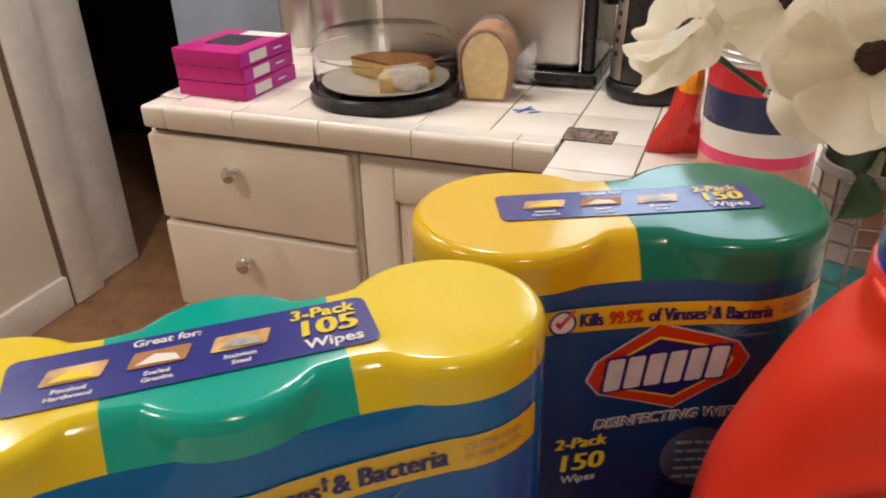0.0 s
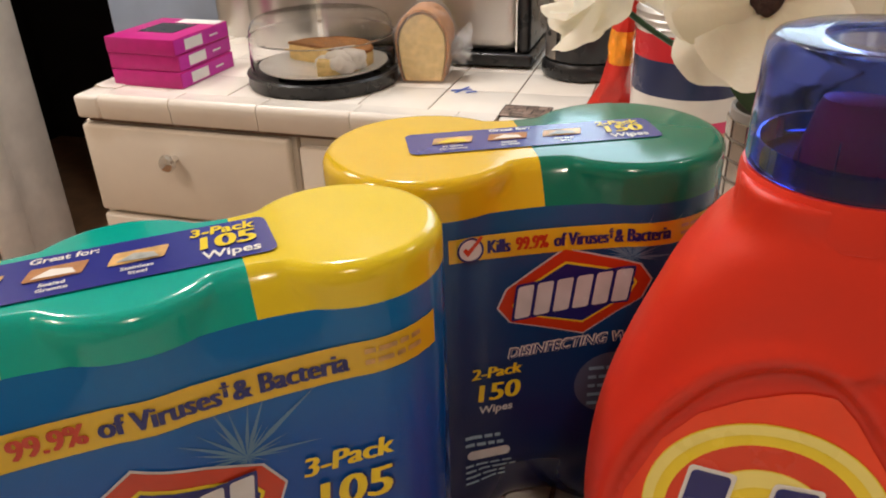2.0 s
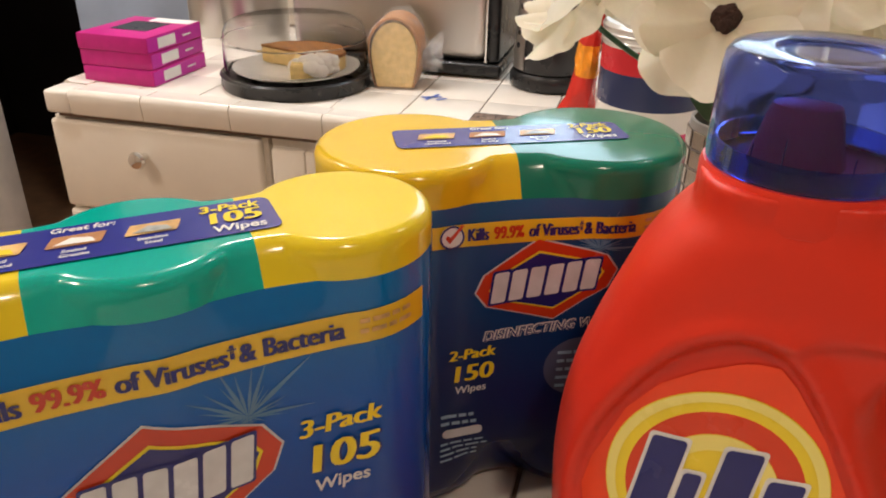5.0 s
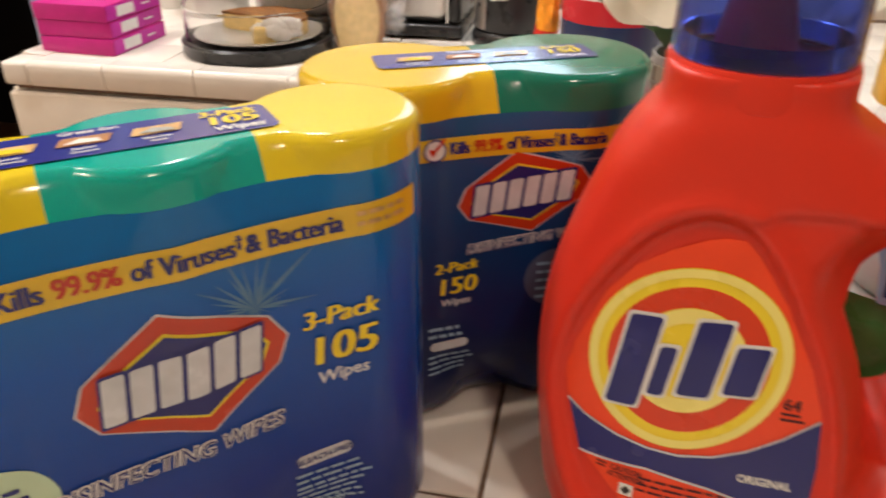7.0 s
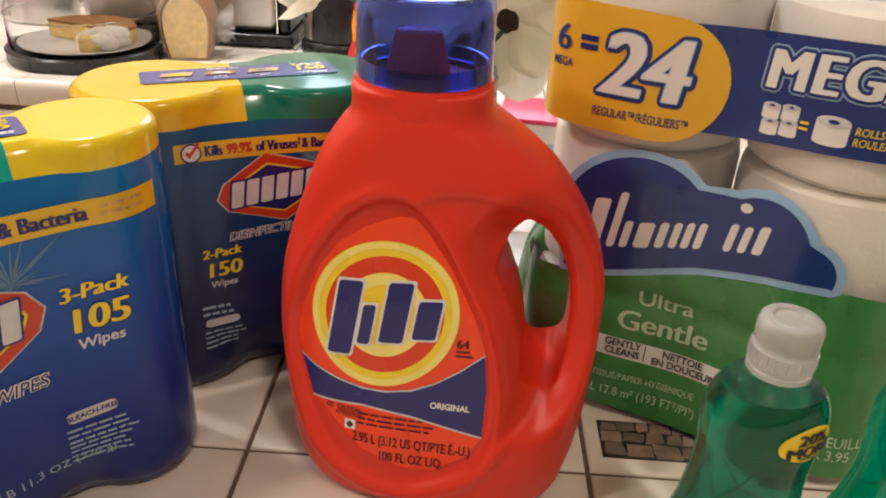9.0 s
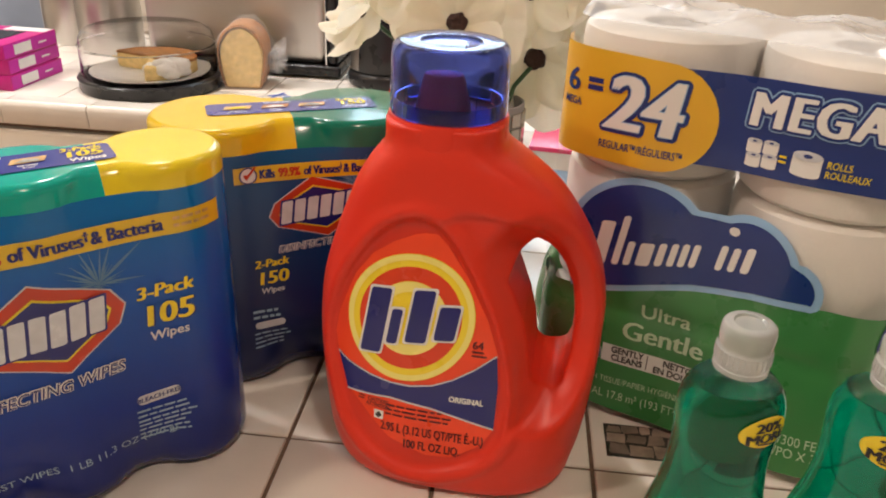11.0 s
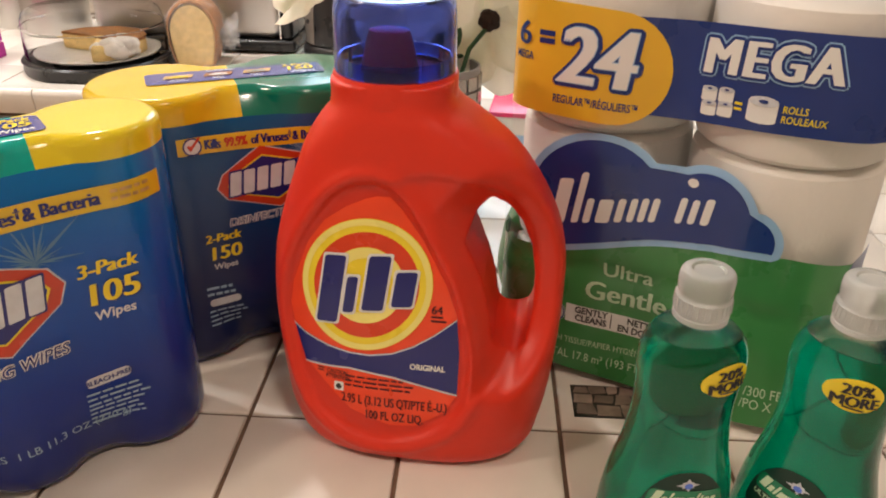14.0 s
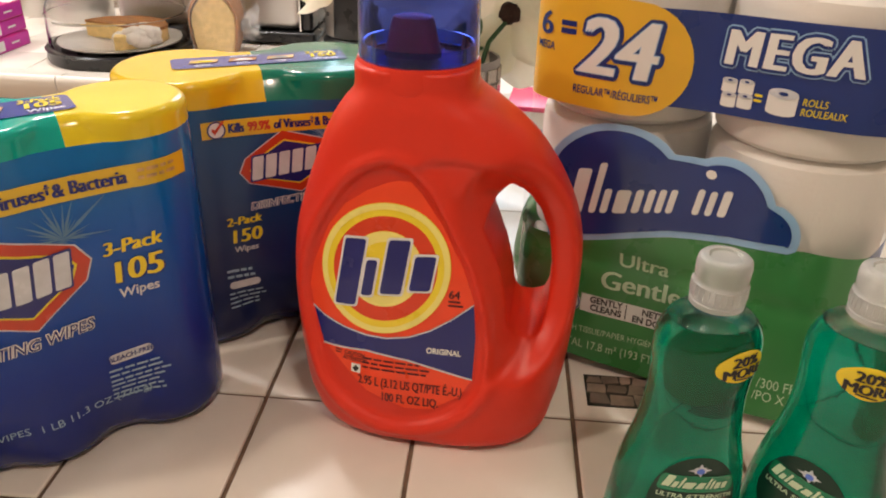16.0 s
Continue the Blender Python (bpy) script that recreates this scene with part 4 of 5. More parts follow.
# ---- wrapped tissue rolls ----
def roll_pack(m):
    t = thing("tissue_roll_pack", m, "clear film pack of six white tissue rolls, blue and green print", "toilet paper")
    R, H, n = 0.0597, 0.0955, 3
    lobes = [-0.0604, 0.0604]
    for c in lobes:
        for k in range(n):
            z = 0.003 + k * H
            bm = lathe([(0.021, z), (R - 0.006, z), (R - 0.001, z + 0.004), (R, z + 0.010), (R, z + H - 0.012), (R - 0.001, z + H - 0.005), (R - 0.006, z + H - 0.0015), (0.021, z + H - 0.0015), (0.021, z)], 48, centre=(c, 0))
            part("tissue_roll", bm, M["paper"], t, "white embossed tissue roll")
    def depth(s, r, w):
        e = abs(s) - lobes[1]
        if e <= 0:
            return r * (0.955 + 0.045 * math.cos(math.pi * min(1, abs(abs(s) - lobes[1]) / lobes[1])))
        return r * max(0.0, 1 - min(e / r, 1) ** 4.0) ** (1 / 4.0)
    L = lobes[-1] + R + 0.002
    top = n * H + 0.004

    def wav(s, h):
        k = (h / H) % 1.0
        return -0.0022 * math.exp(-((min(k, 1 - k)) / 0.07) ** 2) if 0.03 < h < top - 0.03 else 0.0

    def surf(s, h, lift):
        r = R + 0.0018
        return Vector((s, -depth(s, r, 0.90) - wav(s, h) - lift, h))
    rings = []
    for h in [0.001, 0.004, 0.01] + [0.02 + (top - 0.032) * i / 40 for i in range(41)] + [top - 0.006, top - 0.001, top + 0.002]:
        e = min(h, top + 0.002 - h)
        r = R + 0.0018 - 0.008 * max(0, 1 - e / 0.012) ** 2
        m_ = 64
        ss = [-(lobes[1] + r) + 2 * (lobes[1] + r) * (0.5 - 0.5 * math.cos(math.pi * i / m_)) for i in range(m_ + 1)]
        front = [(s, -max(depth(s, r, 0.90) + wav(s, h), 0.0003), h) for s in ss]
        rings.append(front + [(s, -y, z) for s, y, z in reversed(front)])
    bm = loft(rings, False)
    part("film_wrap", bm, M["film"], t, "clear glossy plastic film")
    # crumpled top of the film
    bm = bmesh.new()
    nx, ny = 60, 30
    grid = []
    for i in range(nx + 1):
        s = -L + 0.008 + 2 * (L - 0.008) * i / nx
        d = max(depth(s, R - 0.004, 0.90), 0.004)
        row = []
        for j in range(ny + 1):
            y = -d + 2 * d * j / ny
            edge = min(1.0, 4 * min(j / ny, 1 - j / ny))
            z = top + 0.002 + edge * (0.006 + 0.009 * noise.noise(Vector((s * 26, y * 40, 1.3))) + 0.004 * abs(noise.noise(Vector((s * 90, y * 70, 7)))))
            row.append(bm.verts.new((s, y, z)))
        grid.append(row)
    for i in range(nx):
        for j in range(ny):
            bm.faces.new((grid[i][j], grid[i + 1][j], grid[i + 1][j + 1], grid[i][j + 1]))
    part("film_top", bm, M["crumpled"], t, "crumpled clear film over the top", 180)

    def P(name, pts, k, lift, label=""):
        lay(name, poly(pts) if isinstance(pts, list) else pts, surf, lift, M[k], t, label, 0.006)
    # printed fold of film standing out at one end
    rings = []
    for i in range(15):
        h = 0.006 + 0.116 * i / 14
        w = 0.030 * math.sin(math.pi * (i + 2.5) / 18) + 0.003
        rings.append([(-0.108 - w * math.cos(a) * (1 if math.cos(a) > 0 else 0.2), 0.004 + (0.040 - 0.4 * w) * math.sin(a) + 0.003 * math.sin(9 * h * 12), h) for a in [2 * math.pi * k / 28 for k in range(28)]])
    part("end_fold", loft(rings), M["pack_green"], t, "green printed fold of film")
    # gold and blue title bands
    gold = [(-0.1215, 0.2045), (-0.05, 0.2025)] + [(-0.043 + 0.036 * math.cos(a), 0.2380 + 0.0355 * math.sin(a)) for a in [radians(-90 + 12 * k) for k in range(16)]] + [(-0.06, 0.2745), (-0.1215, 0.2770)]
    P("blue_band", [(-0.045, 0.2110), (0.1205, 0.2182), (0.1205, 0.2757), (-0.045, 0.2708)], "pack_blue", 0.0007, "royal blue printed band")
    P("gold_field", gold, "gold", 0.0011, "golden yellow printed field")
    heavy("six", surf, 0.0016, M["pack_blue"], t, "6", 0.0150, -0.1040, 0.2527, 0.0006)
    P("mega_small", words("MEGA", 0.0050, -0.1035, 0.2392, 0.02, 0, 0, 0.72), "pack_blue", 0.0016)
    P("equals", bars([(-0.0930, 0.2536, -0.0822, 0.2570), (-0.0928, 0.2487, -0.0820, 0.2521)]), "pack_blue", 0.0016)
    for k in range(14):
        dx, dy = math.cos(2 * math.pi * k / 14), math.sin(2 * math.pi * k / 14)
        heavy("count_edge", surf, 0.0014 + 0.00001 * k, M["pack_blue"], t, "24", 0.0355, -0.0542 + 0.0029 * dx, 0.2414 + 0.0029 * dy, 0.0019, 0.006, slant=0.12, wide=0.97)
        heavy("count_glow", surf, 0.0018 + 0.00001 * k, M["sky_ink"], t, "24", 0.0355, -0.0545 + 0.0006 * dx, 0.2417 + 0.0006 * dy, 0.0019, 0.006, slant=0.12, wide=0.97)
    heavy("count", surf, 0.0021, M["white"], t, "24", 0.0355, -0.0545, 0.2417, 0.0019, 0.006, slant=0.12, wide=0.97)
    P("regular", words("REGULAR\u2122/R\u00c9GULIERS\u2122", 0.0052, -0.0525, 0.2145, 0.015, 0, 0, 0.66), "pack_blue", 0.0015)
    for k in range(10):
        dx, dy = math.cos(2 * math.pi * k / 10), math.sin(2 * math.pi * k / 10)
        for name, r, lift, ink in (("mega_edge", 0.0027, 0.0010, "sky_ink"), ("mega_dark", 0.0018, 0.0014, "pack_blue")):
            heavy(name, surf, lift + 0.00001 * k, M[ink], t, "MEGA", 0.0205, 0.0467 + r * dx, 0.2548 + r * dy, 0.0013, 0.006, slant=0.10, turn=3, wide=0.885, track=1.14)
    heavy("mega", surf, 0.0018, M["white"], t, "MEGA", 0.0205, 0.0467, 0.2548, 0.0014, 0.006, slant=0.10, turn=3, wide=0.885, track=1.14)

    def icon(x, y, w, h):
        P("roll_icon", [(x - w, y - h)] + [(x + w * math.cos(a), y - h - 0.25 * w * math.sin(a)) for a in [radians(180 - 22.5 * k) for k in range(1, 8)]] + [(x + w, y - h), (x + w, y + h), (x - w, y + h)], "white", 0.0011)
        P("roll_icon_top", oval(x, y + h, w, w * 0.36, 20), "silver_ink", 0.0015)
        P("roll_icon_core", oval(x, y + h, w * 0.32, w * 0.14, 14), "pack_blue", 0.0019)
    for x, y in ((0.0160, 0.2318), (0.0258, 0.2324), (0.0168, 0.2232), (0.0264, 0.2240)):
        icon(x, y, 0.0044, 0.0034)
    P("icon_equals", bars([(0.0314, 0.2285, 0.0358, 0.2300), (0.0314, 0.2254, 0.0358, 0.2269)]), "lime_ink", 0.0011)
    icon(0.0472, 0.2275, 0.0084, 0.0056)
    P("rolls", words("ROLLS", 0.0042, 0.0648, 0.2303, 0.01, 0.1, 2, 0.80), "lime_ink", 0.0011)
    P("rouleaux", words("ROULEAUX", 0.0042, 0.0702, 0.2247, 0.01, 0.1, 2, 0.78), "lime_ink", 0.0011)
    # green field and navy cloud
    green = [(-0.1215, 0.014), (-0.06, 0.009), (0.0, 0.006), (0.06, 0.008), (0.1205, 0.014), (0.1205, 0.1405), (0.08, 0.1397), (0.046, 0.1351), (0.0, 0.1243), (-0.03, 0.1160), (-0.06, 0.1085), (-0.09, 0.105), (-0.1215, 0.103)]
    P("green_field", green, "pack_green", 0.0007, "leaf green printed field")

    def lobe(x, y, rx, ry, a0, a1):
        return [(x + rx * math.cos(radians(a)), y + ry * math.sin(radians(a))) for a in np.linspace(a0, a1, 18)]

    def cloud(g):
        top = lobe(-0.0440, 0.1460, 0.0465 + g, 0.0450 + g, 205, 46) + lobe(0.0265, 0.1520, 0.0290 + g, 0.0305 + g, 118, 22) + lobe(0.0545, 0.1450, 0.0168 + g, 0.0165 + g, 70, -18)
        return top + [(0.0684 + g * 0.6, 0.1405 - g), (0.0358, 0.1368 - g), (-0.0039, 0.1286 - g), (-0.035, 0.1195 - g), (-0.0608, 0.1122 - g), (-0.0850 - g * 0.5, 0.1085 - g)]
    P("cloud_edge", cloud(0.005), "sky_ink", 0.0011, "light blue cloud outline")
    P("cloud", cloud(0.0), "pack_blue", 0.0015, "navy printed cloud")
    # plain white rounded strokes where the name stands
    for x0, x1, hh in ((-0.0740, -0.0640, 0.033), (-0.0595, -0.0545, 0.037), (-0.0515, -0.0465, 0.018), (-0.0430, -0.0335, 0.017), (-0.0305, -0.0255, 0.017), (-0.0225, -0.0180, 0.017), (-0.0155, -0.0110, 0.017), (-0.0085, -0.0040, 0.017), (0.0085, 0.0130, 0.018), (0.0165, 0.0210, 0.017), (0.0245, 0.0300, 0.018)):
        y0 = 0.1305 + 0.215 * (x0 + 0.056)
        P("name_stroke", turned(round_rect(x0, y0, x1, y0 + hh, 0.0020), x0, y0, 9, 0.30), "white", 0.0019)
    P("name_dot", oval(0.0165, 0.1745, 0.0034, 0.0030, 20), "white", 0.0019)
    heavy("ultra", surf, 0.0011, M["mint_ink"], t, "Ultra", 0.0112, -0.0162, 0.0975, 0.0003, wide=1.06)
    heavy("gentle", surf, 0.0011, M["mint_ink"], t, "Gentle", 0.0145, -0.0150, 0.0795, 0.0006, wide=1.02)
    P("pale_strip", [(-0.0562, 0.0500), (0.030, 0.0490), (0.030, 0.0640), (-0.0562, 0.0650)], "white", 0.0009)
    P("strip_text", words("GENTLY", 0.0052, -0.0375, 0.0612, 0.03, 0, 0, 0.86), "stone_line", 0.0013)
    P("strip_text", words("CLEANS", 0.0052, -0.0372, 0.0545, 0.03, 0, 0, 0.86), "stone_line", 0.0013)
    P("strip_bar", bars([(-0.0232, 0.0515, -0.0225, 0.0635)]), "stone_line", 0.0013)
    P("strip_text", words("NETTOIE", 0.0052, -0.0116, 0.0605, 0.03, 0, 0, 0.86, "LEFT"), "stone_line", 0.0013)
    P("strip_text", words("EN DOUCEUR", 0.0052, -0.0178, 0.0535, 0.03, 0, 0, 0.86, "LEFT"), "stone_line", 0.0013)
    P("round_mark", oval(-0.0655, 0.0560, 0.0092, 0.0092, 32), "white", 0.0009)
    P("round_mark_ring", ring_poly(-0.0655, 0.0560, 0.0088, 0.0088, 0.0078, 0.0078, 36), "pack_blue", 0.0013)
    P("tissue_text", words("BATH TISSUE/PAPIER HYGI\u00c9NIQUE", 0.0052, -0.0285, 0.0345, 0.0, 0, 1.5, 0.74), "mint_ink", 0.0011)
    P("area_text", words("TOTAL 17.8 m\u00b2 (193 FT\u00b2/PI\u00b2)", 0.0072, -0.0290, 0.0215, 0.0, 0, 1.5, 0.74), "mint_ink", 0.0011)
    P("sheet_text", words("/300 FEUILLES", 0.0078, 0.0735, 0.0375, 0.0, 0, 4, 0.72, "LEFT"), "mint_ink", 0.0011)
    P("size_text", words("/PO X 3.95", 0.0078, 0.0725, 0.0270, 0.0, 0, 4, 0.72, "LEFT"), "mint_ink", 0.0011)
    P("side_print", [(0.1210, 0.100), (0.1150, 0.108), (0.1120, 0.120), (0.1125, 0.132), (0.1155, 0.142), (0.1210, 0.149)], "pack_blue", 0.0013, "navy print running round the end")
    return t


roll_pack(pose(0.3013, 0.0948, TOP, 0, 0, -26.5))


# ---- green dish soap bottles ----
def soap_bottle():
    t = thing("dish_soap_bottle", pose(0, 0, 0), "clear bottle of green dish soap with frosted white cap", "dish soap", "dish soap bottles")
    wide = soft_curve([(0, 0.0255), (0.004, 0.029), (0.02, 0.0352), (0.05, 0.0350), (0.075, 0.0315), (0.095, 0.0268), (0.115, 0.0244), (0.130, 0.0246), (0.142, 0.0258), (0.154, 0.0244), (0.1625, 0.0190), (0.167, 0.0125), (0.174, 0.0115)])
    deep = soft_curve([(0, 0.018), (0.004, 0.0205), (0.02, 0.0225), (0.05, 0.0225), (0.075, 0.0215), (0.095, 0.0195), (0.115, 0.0188), (0.142, 0.0192), (0.154, 0.0182), (0.1625, 0.0155), (0.167, 0.0122), (0.174, 0.0115)])

    def rings(h0, h1, k, shrink=0.0):
        out = []
        for i in range(k + 1):
            h = h0 + (h1 - h0) * i / k
            w, d = wide(h) - shrink, deep(h) - shrink
            out.append([(w * math.copysign(abs(math.cos(a)) ** 0.87, math.cos(a)), d * math.copysign(abs(math.sin(a)) ** 0.87, math.sin(a)), h) for a in [2 * math.pi * j / 56 for j in range(56)]])
        return out
    part("liquid", loft(rings(0.0, 0.1605, 54)), M["soap"], t, "bright green soap")
    part("neck", loft(rings(0.1609, 0.174, 12)), M["clear"], t, "clear plastic shoulder")
    bm = bmesh.new()
    rb = random.Random(8)
    for k in range(26):
        a, r = rb.uniform(0, 2 * math.pi), rb.uniform(0.0005, 0.0014)
        h = rb.uniform(0.1545, 0.1600)
        bmesh.ops.create_icosphere(bm, subdivisions=1, radius=r, matrix=Matrix.Translation(((wide(h) - 0.0002) * math.cos(a), (deep(h) - 0.0002) * math.sin(a), h)))
    part("bubble_ring", bm, M["clear"], t, "small clear bubbles at the liquid line", 180)
    cap = [(r * 0.90, z - 0.0006) for r, z in [(0, 0.1692), (0.0143, 0.1692), (0.0143, 0.1715), (0.0138, 0.172), (0.0138, 0.1735), (0.0145, 0.174), (0.0143, 0.1805), (0.0136, 0.181), (0.0132, 0.1825), (0.0139, 0.1838), (0.0141, 0.1895), (0.0134, 0.1925), (0.0120, 0.1936), (0.0085, 0.1938), (0.0075, 0.1928), (0.0, 0.1926)]]
    part("cap", lathe(cap, 40), M["white_plastic"], t, "frosted white push-pull cap")
    bm = bmesh.new()
    for k in range(30):
        a = 2 * math.pi * k / 30
        tube([(0.0130 * math.cos(a), 0.0130 * math.sin(a), 0.1740), (0.0128 * math.cos(a), 0.0128 * math.sin(a), 0.1797)], 0.0004, 4, bm)
    part("cap_grip", bm, M["white_plastic"], t)

    def surf(u, h, lift):
        a = u / 0.0245
        sa, ca = math.sin(a), math.cos(a)
        return Vector(((wide(h) + lift) * math.copysign(abs(sa) ** 0.87, sa), -(deep(h) + lift) * math.copysign(abs(ca) ** 0.87, ca), h))
    lay("sticker", poly(oval(0.0098, 0.1440, 0.0118, 0.0086, 36, 0.15)), surf, 0.0008, M["lime_ink"], t, "yellow oval sticker", 0.004)
    heavy("sticker_text", surf, 0.0012, M["stone_line"], t, "20%", 0.0054, 0.0098, 0.1471, 0.0004, 0.004, slant=0.1, turn=7)
    heavy("sticker_text", surf, 0.0012, M["stone_line"], t, "MORE", 0.0054, 0.0098, 0.1409, 0.0004, 0.004, slant=0.1, turn=7, wide=0.92)
    lay("sticker_print", bars([(0.0055, 0.1370, 0.0145, 0.1379)]), surf, 0.0013, M["stone_line"], t, "", 0.004)
    def shown(u, h, lift):
        return surf(u * 0.62, 0.074 + 0.64 * (h - 0.060), lift)
    lab = [(0.027 * math.cos(a) * (1.0 if math.sin(a) < 0 else 0.98), 0.045 + (0.040 if math.sin(a) > 0 else 0.036) * math.sin(a)) for a in [2 * math.pi * k / 44 for k in range(44)]]
    lay("label", poly(lab), shown, 0.0008, M["soap_label"], t, "dark green printed label", 0.004)
    lay("label_field", poly(turned(round_rect(-0.022, 0.052, 0.024, 0.068, 0.004), 0, 0.06, -6)), shown, 0.0012, M["soap_green"], t, "", 0.004)
    for x, w, hh in ((-0.0185, 0.005, 0.011), (-0.0125, 0.003, 0.006), (-0.0085, 0.0015, 0.010), (-0.006, 0.0055, 0.006), (0.0005, 0.0035, 0.006), (0.005, 0.0015, 0.010), (0.0075, 0.0015, 0.008), (0.010, 0.0035, 0.006), (0.0145, 0.0035, 0.006)):
        lay("name_stroke", poly(turned(round_rect(x, 0.0565, x + w, 0.0565 + hh, 0.0007, 3), 0, 0.06, -6, 0.2)), shown, 0.0016, M["mint_ink"], t, "", 0.004)
    star = []
    for k in range(16):
        a, r = 2 * math.pi * k / 16, 0.0062 if k % 4 == 0 else (0.003 if k % 2 else 0.0038)
        star.append((0.001 + r * math.cos(a), 0.0735 + r * math.sin(a)))
    lay("sparkle", poly(star), shown, 0.0012, M["silver_ink"], t, "", 0.004)
    lay("drop", poly(oval(0.001, 0.073, 0.0018, 0.0026, 20)), shown, 0.0016, M["star_ink"], t, "", 0.004)
    lay("ultra_text", words("ULTRA STRENGTH", 0.0042, 0.001, 0.0475, 0.02, 0, -6, 0.9), shown, 0.0012, M["mint_ink"], t, "", 0.004)
    lay("pink_tab", poly(round_rect(0.006, 0.038, 0.019, 0.0425, 0.001)), shown, 0.0012, M["tin_pink"], t, "", 0.004)
    return t


soap = soap_bottle()
soap.matrix_world = pose(0.2605, -0.110, TOP, 0, 0, 8)
copy_thing(soap, pose(0.3325, -0.113, TOP, 0, 0, -43))


# ---- things on the back counter ----
def card_box(x, y, z, turn):
    b = thing("sweets_box", pose(x, y, z, 0, 0, turn), "flat magenta cardboard box in a stack", "box", "stack of magenta boxes")
    w, d, h = 0.132, 0.150, 0.0258
    part("carton", box(0, 0, 0.0004, w, d, h, 0.0012), M["magenta"], b)
    part("side_panel", box(w, 0.003, 0.002, w + 0.0006, d - 0.003, h - 0.002), M["magenta_end"], b, "purple-pink printed side")
    bm = box(0, 0, 0, 0.0007, 0.046, 0.0165, 0.0)
    bmesh.ops.translate(bm, verts=bm.verts, vec=(w + 0.0007, 0.028, 0.0045))
    part("white_sticker", bm, M["white"], b, "rounded white sticker")
    part("side_print", box(w + 0.0007, 0.095, 0.011, w + 0.0011, 0.118, 0.014), M["white"], b)
    return b


stack = [card_box(-0.848 + dx, 0.797 + dy, TOP + 0.0262 * k, -2 + a) for k, (dx, dy, a) in enumerate(((0, 0, 0), (-0.002, 0.002, 0.8), (-0.003, 0.001, -0.6)))]
part("top_window", box(0.03, 0.045, 0.0258, 0.10, 0.112, 0.0264), M["black"], stack[2], "dark picture on the lid")
part("top_flap", box(0.05, 0.118, 0.0258, 0.13, 0.147, 0.0264), M["white"], stack[2], "white printed strip")


def cake_stand(x, y):
    s = thing("cake_carrier", pose(x, y, TOP), "round black cake tray with clear plastic dome lid", "cake carrier")
    part("tray", lathe([(0, 0.004), (0.108, 0.004), (0.112, 0.0005), (0.121, 0.0005), (0.123, 0.006), (0.1215, 0.017), (0.124, 0.021), (0.121, 0.024), (0.114, 0.023), (0.111, 0.019), (0, 0.018)], 64), M["black"], s, "ribbed black plastic tray")
    out = [(0.1135, 0.0235), (0.1165, 0.026), (0.1155, 0.060), (0.113, 0.088), (0.108, 0.098), (0.099, 0.103), (0.02, 0.105), (0, 0.105)]
    inn = [(0, 0.1040), (0.02, 0.1040), (0.0985, 0.102), (0.1072, 0.0972), (0.1121, 0.0875), (0.1147, 0.060), (0.1155, 0.0265), (0.1135, 0.0235)]
    part("dome", lathe(out + inn, 64), M["clear"], s, "clear domed lid")
    part("dome_rib", lathe([(0.1160, 0.074), (0.1172, 0.0755), (0.1158, 0.077)], 64), M["clear"], s)
    pl = thing("plate", pose(x, y, TOP + 0.0185), "round white plate under the cake", "plate")
    part("dish", lathe([(0, 0.0), (0.06, 0.0), (0.075, 0.003), (0.104, 0.0085), (0.1045, 0.0105), (0.075, 0.0055), (0.06, 0.003), (0, 0.003)], 56), M["plate"], pl)
    c = thing("cake", pose(x, y, TOP + 0.0222), "cut yellow cake with browned top and cream filling", "cake")

    def wedge(a0, a1, z0, z1, r, bm=None):
        rings = []
        k = 22
        base = [(0.0, 0.0)] + [((r + 0.0018 * math.sin(9 * a)) * math.cos(a), (r + 0.0018 * math.sin(9 * a)) * math.sin(a)) for a in [radians(a0 + (a1 - a0) * i / k) for i in range(k + 1)]]
        for z, g in ((z0, 0.98), (z0 + 0.003, 1.0), (z1 - 0.004, 1.0), (z1, 0.96)):
            rings.append([(px * g, py * g, z) for px, py in base])
        return loft(rings, True, bm)
    part("sponge", wedge(-30, 160, 0.001, 0.0265, 0.080), M["cake"], c)
    part("crust", wedge(-30, 160, 0.0268, 0.0298, 0.0812), M["crust"], c, "browned top crust")
    w2 = wedge(-72, -31, 0.001, 0.026, 0.080)
    part("slice", w2, M["cake"], c)
    bm = bmesh.new()
    rr = random.Random(2)
    for k in range(14):
        a = radians(rr.uniform(-66, -18))
        d = rr.uniform(0.05, 0.082)
        bmesh.ops.create_icosphere(bm, subdivisions=2, radius=rr.uniform(0.010, 0.017), matrix=Matrix.Translation((d * math.cos(a), d * math.sin(a), rr.uniform(0.012, 0.026))) @ Matrix.Diagonal((1.2, 0.9, 0.9, 1)))
    for v in bm.verts:
        v.co += Vector((0.003 * noise.noise(v.co * 90), 0.003 * noise.noise(v.co * 90 + Vector((5, 0, 0))), 0.003 * noise.noise(v.co * 90 + Vector((0, 5, 0)))))
        v.co.z = max(v.co.z, 0.001)
    part("cream_filling", bm, M["cream"], c, "soft white cream")


cake_stand(-0.513, 0.895)


